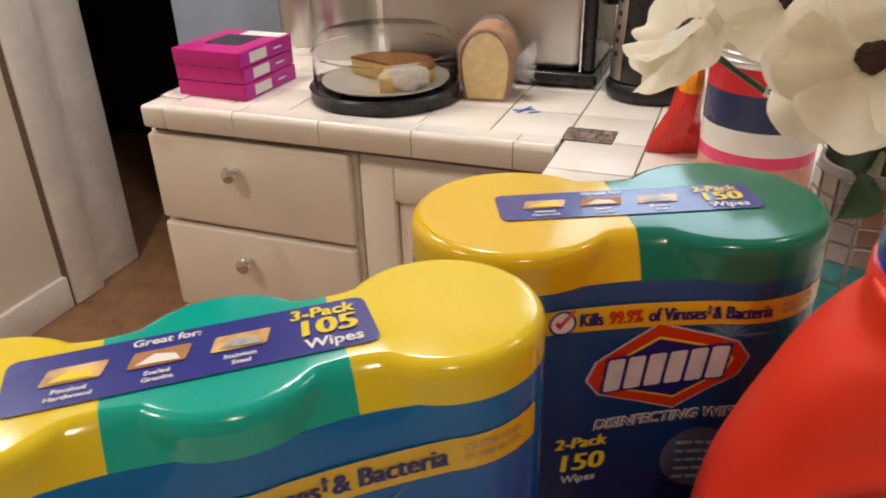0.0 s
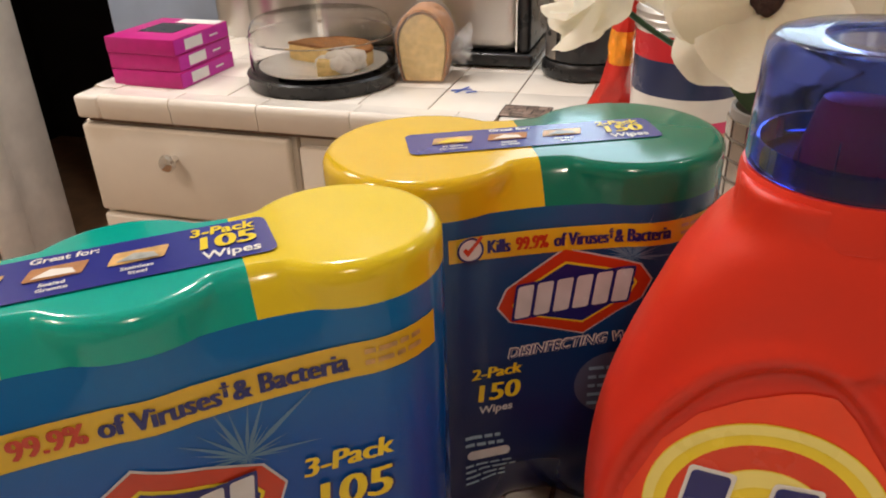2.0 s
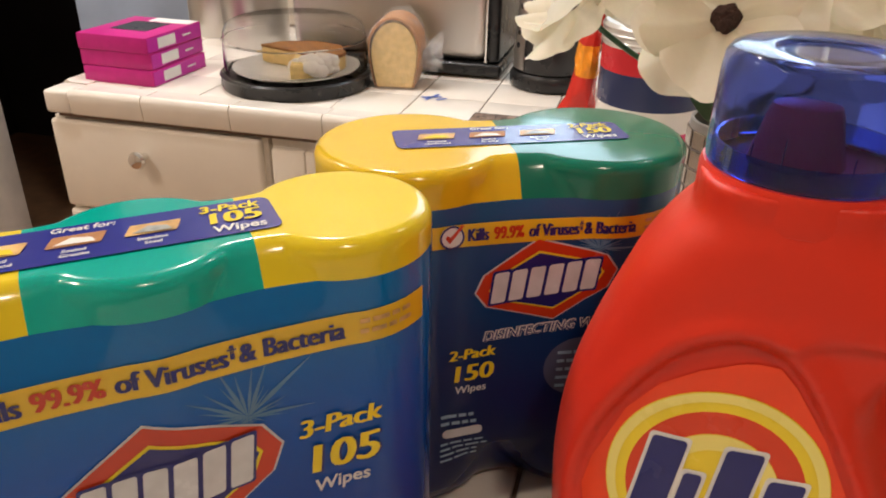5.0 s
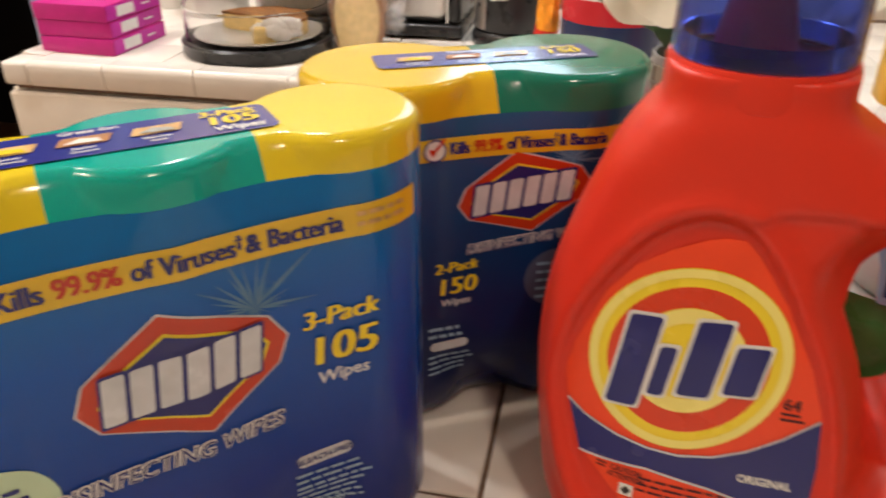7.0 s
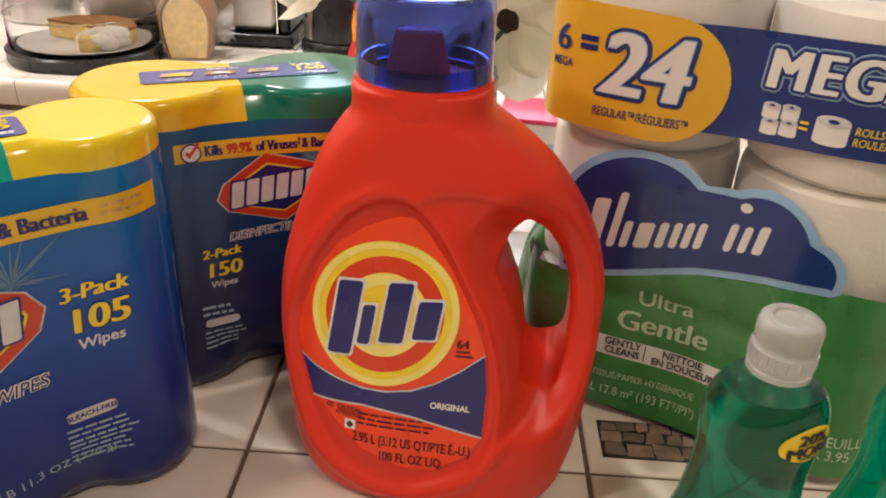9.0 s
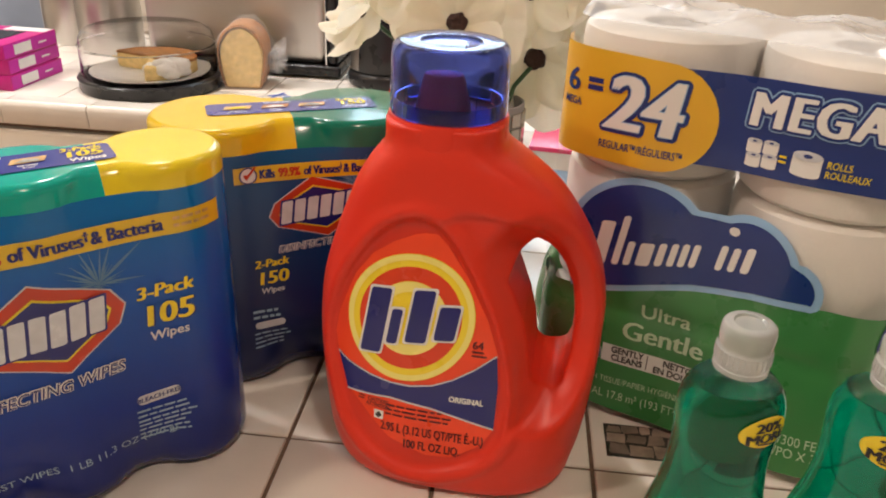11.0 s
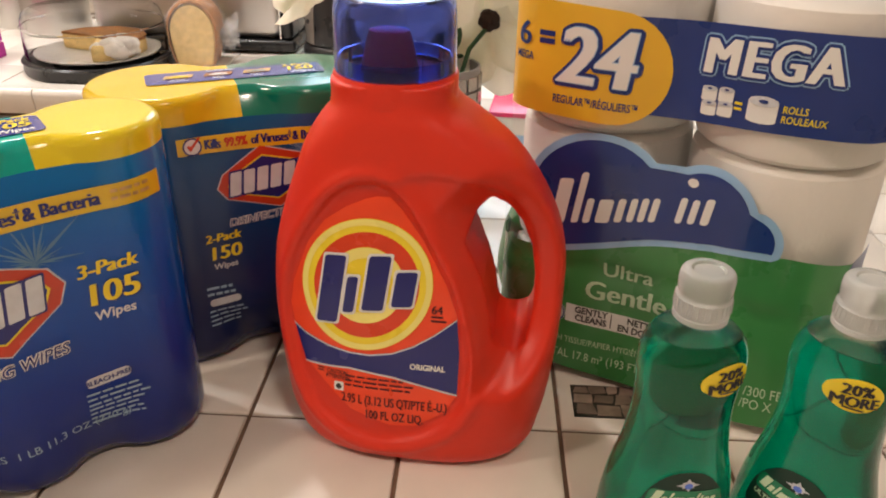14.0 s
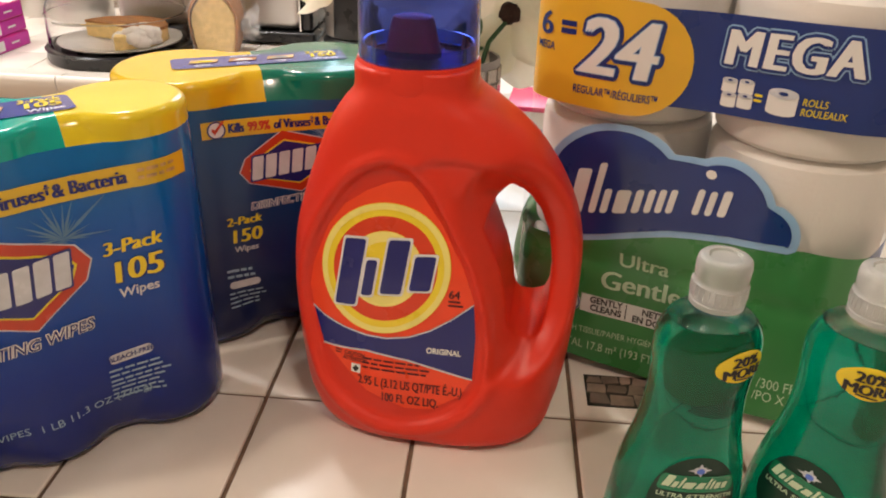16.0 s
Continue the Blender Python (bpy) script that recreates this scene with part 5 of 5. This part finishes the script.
def wrapped_loaf(x, y, turn):
    t = thing("cake_loaf", pose(x, y, TOP, 0, 0, turn), "half a tall yellow cake wrapped in cling film", "cake")
    w, h, d = 0.043, 0.114, 0.075
    shape = []
    for k in range(33):
        a = math.pi * k / 32
        shape.append((w * math.cos(a) * (1 + 0.02 * math.sin(5 * a)), 0.058 + (h - 0.058) * math.sin(a) ** 0.9))
    shape += [(-w * 0.95, 0.035), (-w * 0.84, 0.012), (-w * 0.76, 0.002), (w * 0.76, 0.002), (w * 0.84, 0.012), (w * 0.95, 0.035)]
    part("crumb", loft([[(a * g, yy, z * (0.5 + 0.5 * g)) for a, z in shape] for yy, g in ((0.003, 0.84), (0.005, 0.87), (d, 0.88))]), M["cake"], t, "yellow crumb of the cut face")
    part("crust", loft([[(a * g, yy, z * (0.55 + 0.45 * g) + 0.0008) for a, z in shape] for yy, g in ((0.0, 0.90), (0.001, 0.97), (0.006, 1.0), (d * 0.8, 1.0), (d, 0.95))], False), M["crust"], t, "browned crust")
    rings = []
    for i in range(16):
        yy = -0.004 + (d + 0.012) * i / 15
        g = 1.08 if 0 < i < 15 else 1.0
        ring = []
        for a, z in shape:
            k = 0.006 * noise.noise(Vector((a * 50, yy * 45, z * 40)))
            ring.append((a * g + k + 0.002, yy + 0.4 * k, max(z * (0.5 + 0.5 * g) + k, 0.0006)))
        rings.append(ring)
    wrap = loft(rings, True)
    bm = bmesh.new()
    # gathered tail of film
    for q in range(5):
        a0 = q * 1.1
        tail = []
        for i in range(6):
            r = 0.008 + 0.016 * i / 5
            tail.append([(0.038 + 0.006 * i + r * 0.35 * math.cos(b + a0), 0.03 + r * math.sin(b + a0), 0.04 + 0.004 * q + r * 0.5 * math.cos(b * 2 + q) + 0.006 * i * math.sin(q)) for b in [2 * math.pi * k / 9 for k in range(9)]])
        loft(tail, False, bm)
    part("film_tail", bm, M["wrap"], t, "twisted end of the film", 180)
    part("cling_film", wrap, M["wrap"], t, "crinkled clear cling film", 180)


wrapped_loaf(-0.348, 0.905, 8)


def toaster(x0, x1, y0, y1, h):
    t = thing("toaster", pose(0, 0, TOP), "long brushed steel toaster with black base and ends", "toaster")
    part("base", box(x0 - 0.004, y0 - 0.006, 0.004, x1 + 0.012, y1 + 0.004, 0.026, 0.007, 3), M["black"], t, "black plastic base")
    part("shell", box(x0, y0, 0.0265, x1 - 0.014, y1, h, 0.022, 6), M["steel"], t, "brushed steel shell")
    part("end_cap", box(x1 - 0.014, y0 - 0.003, 0.0265, x1 + 0.008, y1 + 0.002, h - 0.004, 0.010, 4), M["black"], t, "black plastic end")
    part("end_trim", box(x1 - 0.017, y0 - 0.002, 0.028, x1 - 0.0135, y1 + 0.001, h - 0.002, 0.001), M["chrome"], t)
    part("lever", box(x1 + 0.008, (y0 + y1) / 2 - 0.015, 0.12, x1 + 0.026, (y0 + y1) / 2 + 0.015, 0.135, 0.004), M["black"], t)
    for y in (y0 + 0.035, y1 - 0.055):
        part("slot", box(x0 + 0.03, y, h - 0.002, x1 - 0.045, y + 0.02, h + 0.0006), M["black"], t)


toaster(-0.575, -0.205, 1.012, 1.20, 0.30)


def kettle(x, y):
    t = thing("electric_kettle", pose(x, y, TOP, 0, 0, 8), "black electric kettle with a brushed steel panel", "kettle")
    part("base", lathe([(0, 0.001), (0.066, 0.001), (0.069, 0.006), (0.069, 0.020), (0.064, 0.027), (0.02, 0.028), (0, 0.028)], 56), M["black"], t, "round black power base")
    part("body", lathe([(0, 0.029), (0.062, 0.029), (0.064, 0.034), (0.0635, 0.06), (0.060, 0.12), (0.054, 0.19), (0.050, 0.215), (0.03, 0.222), (0, 0.224)], 56), M["black"], t, "glossy black jug")
    part("steel_panel", loft([[((0.0655 - 0.062 * max(0, z - 0.06)) * math.sin(a), -(0.0655 - 0.062 * max(0, z - 0.06)) * math.cos(a), z) for a in [radians(-76 + 30 * k / 8) for k in range(9)]] + [((0.059 - 0.062 * max(0, z - 0.06)) * math.sin(a), -(0.059 - 0.062 * max(0, z - 0.06)) * math.cos(a), z) for a in [radians(-46 - 30 * k / 8) for k in range(9)]] for z in (0.032, 0.08, 0.13, 0.18, 0.205)]), M["steel"], t, "brushed steel panel with round marks")
    for k in range(6):
        z = 0.07 + 0.02 * k
        r = 0.0655 - 0.062 * max(0, z - 0.06)
        part("level_mark", lathe([(0, r - 0.001), (0.0045, r - 0.001), (0.004, r + 0.001), (0, r + 0.0012)], 14), M["black"], t).matrix_local = Matrix.Translation((0, 0, z)) @ Matrix.Rotation(radians(-61), 4, "Z") @ Matrix.Rotation(radians(90), 4, "X")
    part("handle", tube([(0.055, 0.0, 0.205), (0.085, 0.0, 0.205), (0.100, 0.0, 0.17), (0.095, 0.0, 0.10), (0.066, 0, 0.06)], 0.011, 12), M["black"], t)
    part("lid", lathe([(0.047, 0.217), (0.047, 0.228), (0.03, 0.235), (0, 0.236)], 40), M["black"], t)


kettle(-0.108, 1.015)


def striped_tin(x, y):
    t = thing("striped_tin", pose(x, y, TOP), "round tin with red, navy, white and pink stripes", "tin")
    R = 0.064
    z = 0.002
    for hh, m in ((0.034, "tin_salmon"), (0.014, "tin_pink"), (0.027, "tin_white"), (0.040, "tin_navy"), (0.028, "tin_red")):
        part("stripe", lathe([(R, z), (R, z + hh)], 64), M[m], t)
        z += hh
    part("base_rim", lathe([(0, 0.0005), (R + 0.001, 0.0005), (R + 0.0018, 0.002), (R, 0.004)], 64), M["steel"], t)
    prof = [(R, z)]
    for k in range(3):
        prof += [(R + 0.0018, z + 0.003), (R + 0.0018, z + 0.006), (R, z + 0.008)]
        z += 0.008
    part("steel_lid", lathe(prof + [(R - 0.002, z + 0.002), (R - 0.005, z + 0.001), (0, z)], 64), M["steel"], t, "ridged steel lid")


striped_tin(0.052, 0.70)


def snack_bag(x, y, turn):
    t = thing("snack_bag", pose(x, y, TOP, 0, 0, turn), "crumpled red and orange foil snack bag", "snack bag")

    def pillow(z0, z1, lift):
        rings = []
        for i in range(22):
            f = i / 21
            z = z0 + (z1 - z0) * f
            g = (z / 0.17)
            w = 0.0165 + 0.024 * math.exp(-(g / 0.24) ** 2) - 0.004 * g
            d = 0.030 * math.sin(math.pi * min(max(g, 0.02), 0.985)) ** 0.6 + 0.0015
            ring = []
            for k in range(28):
                a = 2 * math.pi * k / 28
                q = 0.004 * noise.noise(Vector((math.cos(a) * 2.2, math.sin(a) * 2.2, z * 40)))
                ring.append((0.012 * g + (w + q + lift) * math.cos(a), (d + q + lift) * math.sin(a), z + 0.001))
            rings.append(ring)
        return loft(rings, True)
    part("foil", pillow(0.0, 0.17, 0), M["snack"], t, "shiny red foil", )
    part("orange_print", pillow(0.085, 0.125, 0.0007), M["snack_orange"], t, "orange and yellow printed foil")


snack_bag(-0.040, 0.765, 14)


def canister(x, y, r, h):
    t = thing("steel_canister", pose(x, y, TOP), "tall brushed steel canister", "canister", "steel canisters")
    part("body", lathe([(0, 0.0005), (r, 0.0005), (r + 0.001, 0.003), (r + 0.001, h - 0.02), (r, h - 0.018)], 56), M["steel"], t)
    part("lid", lathe([(r + 0.0015, h - 0.018), (r + 0.002, h - 0.002), (r - 0.004, h + 0.002), (0, h + 0.003)], 56), M["chrome"], t)
    part("lid_knob", lathe([(0.006, h), (0.006, h + 0.012), (0.013, h + 0.018), (0.011, h + 0.026), (0, h + 0.028)], 28), M["black"], t)


canister(-0.70, 1.12, 0.062, 0.25)
canister(-0.83, 1.20, 0.055, 0.23)


# ---- vase of silk flowers ----
VX, VY = 0.118, 0.352


def vase(x, y):
    t = thing("vase", pose(x, y, TOP), "cylinder vase of silver and teal glass mosaic squares", "vase")
    R, H = 0.0355, 0.162
    part("core", lathe([(0, 0.0005), (R, 0.0005), (R, H), (R - 0.001, H + 0.001), (R - 0.003, H), (R - 0.003, 0.008), (0, 0.008)], 56), M["vase_grout"], t)
    n, rows = 14, 10
    mesh = {}
    for key in ("mirror_tile", "teal_tile"):
        me = bpy.data.meshes.new(key)
        bm = box(-0.0069, -0.001, -0.0069, 0.0069, 0.001, 0.0069, 0.0006, 1)
        bm.to_mesh(me)
        bm.free()
        me.materials.append(M[key])
        mesh[key] = me
    for j in range(rows):
        for k in range(n):
            a = 2 * math.pi * (k + 0.5) / n
            key = "teal_tile" if (j < 6 and k % 7 not in (0, 1)) else "mirror_tile"
            ob = new("mosaic_square", mesh[key])
            ob.parent = t
            ob.location = ((R + 0.0002) * math.cos(a), (R + 0.0002) * math.sin(a), 0.009 + 0.0155 * j)
            ob.rotation_euler = (0, 0, a + math.pi / 2)


def flower(x, y, z, face, size, root, seed, opened=True):
    rng = random.Random(seed)
    t = thing("silk_flower", pose(0, 0, 0), "white silk anemone with a dark centre" if opened else "white silk anemone seen from the side", "flower", "silk flowers")
    f = Vector(face).normalized()
    turn = f.to_track_quat("Z", "Y").to_matrix().to_4x4()
    m = Matrix.Translation((x, y, z)) @ turn
    for layer, (count, reach, tilt) in enumerate(((6, 1.0, 0.02), (5, 0.80, 0.30))):
        for k in range(count):
            a0 = 2 * math.pi * (k + 0.5 * layer) / count + rng.uniform(-0.18, 0.18)
            grow = rng.uniform(0.86, 1.08) * size * reach
            lift, curl = rng.uniform(-0.10, 0.16), rng.uniform(-0.16, 0.10)
            bm = bmesh.new()
            nu, nv = 16, 18
            grid = []
            wob = rng.uniform(0, 9)
            for i in range(nu + 1):
                u = i / nu
                row = []
                for j in range(nv + 1):
                    v = 2 * j / nv - 1
                    rad = grow * (0.08 + 0.92 * u) * (1 - 0.20 * abs(v) ** 2.4 * u)
                    half = 0.78 * min(1.0, 0.70 + 0.8 * u) * (1 - 0.10 * u ** 4)
                    aa = a0 + v * half + 0.05 * math.sin(4 * u + wob)
                    rip = 1 + 0.045 * math.sin(4 * v + wob) * u * u + 0.012 * math.sin(11 * v + 3 * wob) * u ** 3
                    zz = size * ((tilt + lift) * u ** 1.5 + curl * u ** 4 + 0.085 * math.sin(4.5 * v + wob) * u * u + 0.022 * math.sin(9 * v + 2 * wob) * u ** 2.5 + 0.006 * math.sin(23 * v + wob) * u ** 3 - 0.10 * v * v * u + 0.035 * math.exp(-(v / 0.12) ** 2) * u * (1 - u)) + 0.0014 * layer + 0.0006 * (k % 3)
                    row.append(bm.verts.new(m @ Vector((rad * rip * math.cos(aa), rad * rip * math.sin(aa), zz))))
                grid.append(row)
            for i in range(nu):
                for j in range(nv):
                    bm.faces.new((grid[i][j], grid[i + 1][j], grid[i + 1][j + 1], grid[i][j + 1]))
            part("petal", bm, M["petal"], t, "", 180)
    bm = bmesh.new()
    bmesh.ops.create_icosphere(bm, subdivisions=3, radius=size * 0.15, matrix=m @ Matrix.Translation((0, 0, size * 0.06)) @ Matrix.Diagonal((1, 1, 0.6, 1)))
    for v in bm.verts:
        v.co += 0.0025 * Vector((noise.noise(v.co * 300), noise.noise(v.co * 300 + Vector((3, 0, 0))), noise.noise(v.co * 300 + Vector((0, 3, 0)))))
    part("centre", bm, M["stamen"], t, "dark brown fuzzy centre")
    a, b = Vector((x, y, z)) - f * 0.012, Vector(root)
    mouth = Vector((VX + (b.x - VX) * 1.5, VY + (b.y - VY) * 1.5 + 0.006, TOP + 0.17))
    knee = a - f * 0.035 + Vector((0.055 if seed == 4 else 0, 0.03, -0.045 if seed == 4 else -0.012))
    pts = []
    for i in range(15):
        u = i / 14
        if u < 0.6:
            v = u / 0.6
            pts.append((a * (1 - v) + knee * v) * (1 - v) + (knee * (1 - v) + mouth * v) * v)
        else:
            pts.append(mouth.lerp(b, (u - 0.6) / 0.4))
    part("stem", tube(pts, 0.0024, 8), M["leaf"], t, "green wire stem")
    return t


def leaf(parent, a, b, width, seed):
    a, b = Vector(a), Vector(b)
    d = b - a
    side = d.cross(Vector((0.2, -1, 0.3))).normalized()
    up = side.cross(d).normalized()
    bm = bmesh.new()
    rows = []
    for i in range(11):
        u = i / 10
        w = width * math.sin(math.pi * u ** 0.8) + 0.0005
        p = a + d * u + up * 0.008 * math.sin(math.pi * u)
        rows.append([bm.verts.new(p + side * (w * v) + up * (0.003 * abs(v))) for v in (-1, -0.5, 0, 0.5, 1)])
    for r0, r1 in zip(rows, rows[1:]):
        for k in range(4):
            bm.faces.new((r0[k], r0[k + 1], r1[k + 1], r1[k]))
    part("leaf", bm, M["leaf"], parent, "", 180)


def striped_box(x0, y0):
    t = thing("printed_package", pose(x0, y0, TOP, 0, 0, -6), "small package with pink, white, blue and orange stripes", "package")
    z = 0.0006
    for hh, k in ((0.020, "snack_orange"), (0.018, "sky_ink"), (0.022, "tin_white"), (0.006, "tin_pink")):
        part("stripe", box(0, 0, z, 0.14, 0.09, z + hh, 0.0012), M[k], t)
        z += hh


striped_box(0.165, 0.50)
vase(VX, VY)
blooms = [
    ((0.088, 0.262, 1.163), (-0.10, -1, 0.25), 0.060, 1),
    ((0.046, 0.335, 1.180), (-0.30, -1, 0.35), 0.054, 2),
    ((-0.018, 0.375, 1.148), (-0.80, -0.45, 0.75), 0.055, 3),
    ((0.160, 0.385, 1.110), (0.05, -1, 0.12), 0.074, 4),
    ((0.150, 0.330, 1.185), (0.15, -1, 0.30), 0.062, 5),
    ((0.215, 0.36, 1.165), (0.45, -1, 0.25), 0.060, 6),
]
made = [flower(*p, face, s, (VX + 0.012 * math.cos(k), VY + 0.012 * math.sin(k), TOP + 0.02), k) for p, face, s, k in blooms]
leaf(made[0], (0.105, 0.30, 1.085), (0.062, 0.275, 1.125), 0.011, 1)
leaf(made[0], (0.11, 0.30, 1.075), (0.088, 0.268, 1.060), 0.013, 2)
leaf(made[1], (0.112, 0.345, 1.07), (0.085, 0.31, 1.095), 0.012, 3)
leaf(made[3], (0.12, 0.36, 1.08), (0.118, 0.31, 1.150), 0.012, 4)


def swing_tag(x, y, z):
    t = thing("price_tag", pose(x, y, z, 8, 18, -10), "small white paper tag with a printed code on a flower stem", "tag")
    part("card", box(-0.0045, -0.0002, -0.010, 0.0045, 0.0002, 0.010, 0.0001), M["white"], t)
    bm = bmesh.new()
    for k in range(7):
        box(-0.0030, -0.0005, -0.0070 + 0.0020 * k, 0.0030, -0.0003, -0.0070 + 0.0020 * k + (0.0011 if k % 2 else 0.0007), bm=bm)
    part("printed_lines", bm, M["stone_line"], t)
    part("string", tube([(0, 0, 0.009), (0.003, 0.004, 0.016), (0.008, 0.006, 0.020)], 0.0004, 5), M["white"], t)


swing_tag(0.044, 0.325, 1.126)


# ---- tiles, piece by piece ----
def tile_mesh(name, w, d, h, bevel, material):
    me = bpy.data.meshes.new(name)
    bm = bmesh.new()
    top = [(-w / 2 + bevel, -d / 2 + bevel), (w / 2 - bevel, -d / 2 + bevel), (w / 2 - bevel, d / 2 - bevel), (-w / 2 + bevel, d / 2 - bevel)]
    mid = [(-w / 2 + bevel * 0.3, -d / 2 + bevel * 0.3), (w / 2 - bevel * 0.3, -d / 2 + bevel * 0.3), (w / 2 - bevel * 0.3, d / 2 - bevel * 0.3), (-w / 2 + bevel * 0.3, d / 2 - bevel * 0.3)]
    low = [(-w / 2, -d / 2), (w / 2, -d / 2), (w / 2, d / 2), (-w / 2, d / 2)]
    rings = [[(x, y, z) for x, y in loop] for loop, z in ((low, -h), (low, -bevel), (mid, -bevel * 0.3), (top, 0))]
    loft(rings, True, bm)
    bm.normal_update()
    bm.to_mesh(me)
    bm.free()
    me.materials.append(material)
    smooth(me, 60)
    return me


PITCH = 0.1095
bed = {o.name: o for o in scene.objects if o.name.startswith("counter_bed")}


def lay_tile(mesh, x, y, parent, name="tile"):
    ob = new(name, mesh)
    ob.parent = bed[parent]
    ob.location = (x, y, TOP + random.uniform(-0.0002, 0.0002))
    ob.rotation_euler = (radians(random.uniform(-0.12, 0.12)), radians(random.uniform(-0.12, 0.12)), 0)
    return ob


TILE = tile_mesh("tile", PITCH - 0.003, PITCH - 0.003, 0.007, 0.0016, M["tile"])
for i in range(-2, 9):
    for j in range(-5, 2):
        lay_tile(TILE, (i + 0.5) * PITCH, (j + 0.5) * PITCH, "counter_bed")
FAR_TILE = tile_mesh("tile", PITCH - 0.0022, PITCH - 0.0022, 0.007, 0.0012, M["tile"])
X0, Y0 = -0.299, 0.774
for i in range(-5, 11):
    for j in range(0, 5):
        lay_tile(FAR_TILE, X0 + (i + 0.5) * PITCH, Y0 + (j + 0.5) * PITCH, "counter_bed_back")

for i in range(1, 11):
    for j in range(5):
        lay_tile(FAR_TILE, X0 + (i + 0.5) * PITCH, Y0 - (j + 0.5) * PITCH + 0.0, "counter_bed_link")

# rounded edge tiles
def edge_mesh(name, length, depth, drop):
    prof = [(0.0, 0.0), (-depth + 0.014, 0.0005), (-depth + 0.006, 0.004), (-depth + 0.001, 0.001), (-depth - 0.0015, -0.006), (-depth, -0.016), (-depth + 0.001, -drop + 0.003), (-depth + 0.003, -drop), (-depth + 0.012, -drop), (-depth + 0.012, -0.008), (0.0, -0.008)]
    bm = bmesh.new()
    a = length / 2
    loft([[(x, y * g, z) for y, z in prof] for x, g in ((-a, 0.998), (-a + 0.001, 1.0), (a - 0.001, 1.0), (a, 0.998))], True, bm)
    bmesh.ops.recalc_face_normals(bm, faces=bm.faces)
    me = bpy.data.meshes.new(name)
    bm.to_mesh(me)
    bm.free()
    me.materials.append(M["tile"])
    smooth(me, 50)
    return me


TRIM = edge_mesh("edge_tile", 0.1475, 0.050, 0.036)
SHORT = edge_mesh("edge_tile_short", 0.128, 0.050, 0.036)
for mesh_, at in ((SHORT, -0.761), (TRIM, -0.6215), (TRIM, -0.4725), (TRIM, -0.3235), (edge_mesh("edge_tile_end", 0.056, 0.050, 0.036), -0.2205)):
    ob = new("edge_tile", mesh_)
    ob.parent = bed["counter_bed_back"]
    ob.location = (at, 0.7725, TOP + 0.002)
END = edge_mesh("end_tile", 0.1475, 0.046, 0.036)
for k in range(4):
    ob = new("end_tile", END)
    ob.parent = bed["counter_bed_back"]
    ob.location, ob.rotation_euler = (-0.8265, 0.7735 + 0.1495 * (k + 0.5), TOP + 0.002), (0, 0, radians(-90))
part("corner_tile", box(-0.8715, 0.7212, TOP - 0.034, -0.8262, 0.7722, TOP + 0.0030, 0.006, 3), M["tile"], bed["counter_bed_back"], "rounded corner tile")

# printed stone insets in two tiles
def stone_inset(x0, y0, w, d, parent):
    bm = box(x0, y0, TOP + 0.0003, x0 + w, y0 + d, TOP + 0.0009)
    base = part("stone_print", bm, M["stone_line"], bed[parent], "dark printed stone joints")
    rng = random.Random(5)
    y = y0 + 0.001
    while y < y0 + d - 0.004:
        hh = min(rng.uniform(0.0095, 0.0155), y0 + d - 0.001 - y)
        x = x0 + 0.001
        while x < x0 + w - 0.004:
            ww = min(rng.uniform(0.007, 0.019), x0 + w - 0.001 - x)
            j = [rng.uniform(-0.0013, 0.0013) for _ in range(8)]
            g = 0.0006
            pts = [(x + g + j[0], y + g + j[1]), (x + ww - g + j[2], y + g + j[3]), (x + ww - g + j[4] * 0.5, y + hh * 0.55), (x + ww - g * 2 + j[4], y + hh - g + j[5]), (x + g * 2 + j[6], y + hh - g + j[7]), (x + g + j[6] * 0.4, y + hh * 0.4)]
            pts = [(min(max(a, x0 + 0.0004), x0 + w - 0.0004), min(max(b, y0 + 0.0004), y0 + d - 0.0004)) for a, b in pts]
            bm = loft([[(a, b, TOP + z) for a, b in pts] for z in (0.0008, 0.0013)])
            part("stone", bm, M["stone"], base)
            x += ww
        y += hh


stone_inset(0.2305, 0.0145, 0.083, 0.036, "counter_bed")
stone_inset(-0.194, 0.766, 0.070, 0.054, "counter_bed_back")
bm = bmesh.new()
for a, b in (((-0.292, 0.872), (-0.262, 0.884)), ((-0.282, 0.862), (-0.270, 0.896)), ((-0.266, 0.866), (-0.252, 0.876))):
    a, b = Vector((*a, TOP + 0.0006)), Vector((*b, TOP + 0.0006))
    side = (b - a).cross(Vector((0, 0, 1))).normalized() * 0.0022
    loft([[a - side, b - side, b + side, a + side], [v + Vector((0, 0, 0.0006)) for v in (a - side, b - side, b + side, a + side)]], True, bm)
part("tile_motif", bm, M["star_ink"], bed["counter_bed_back"], "small blue painted motif")
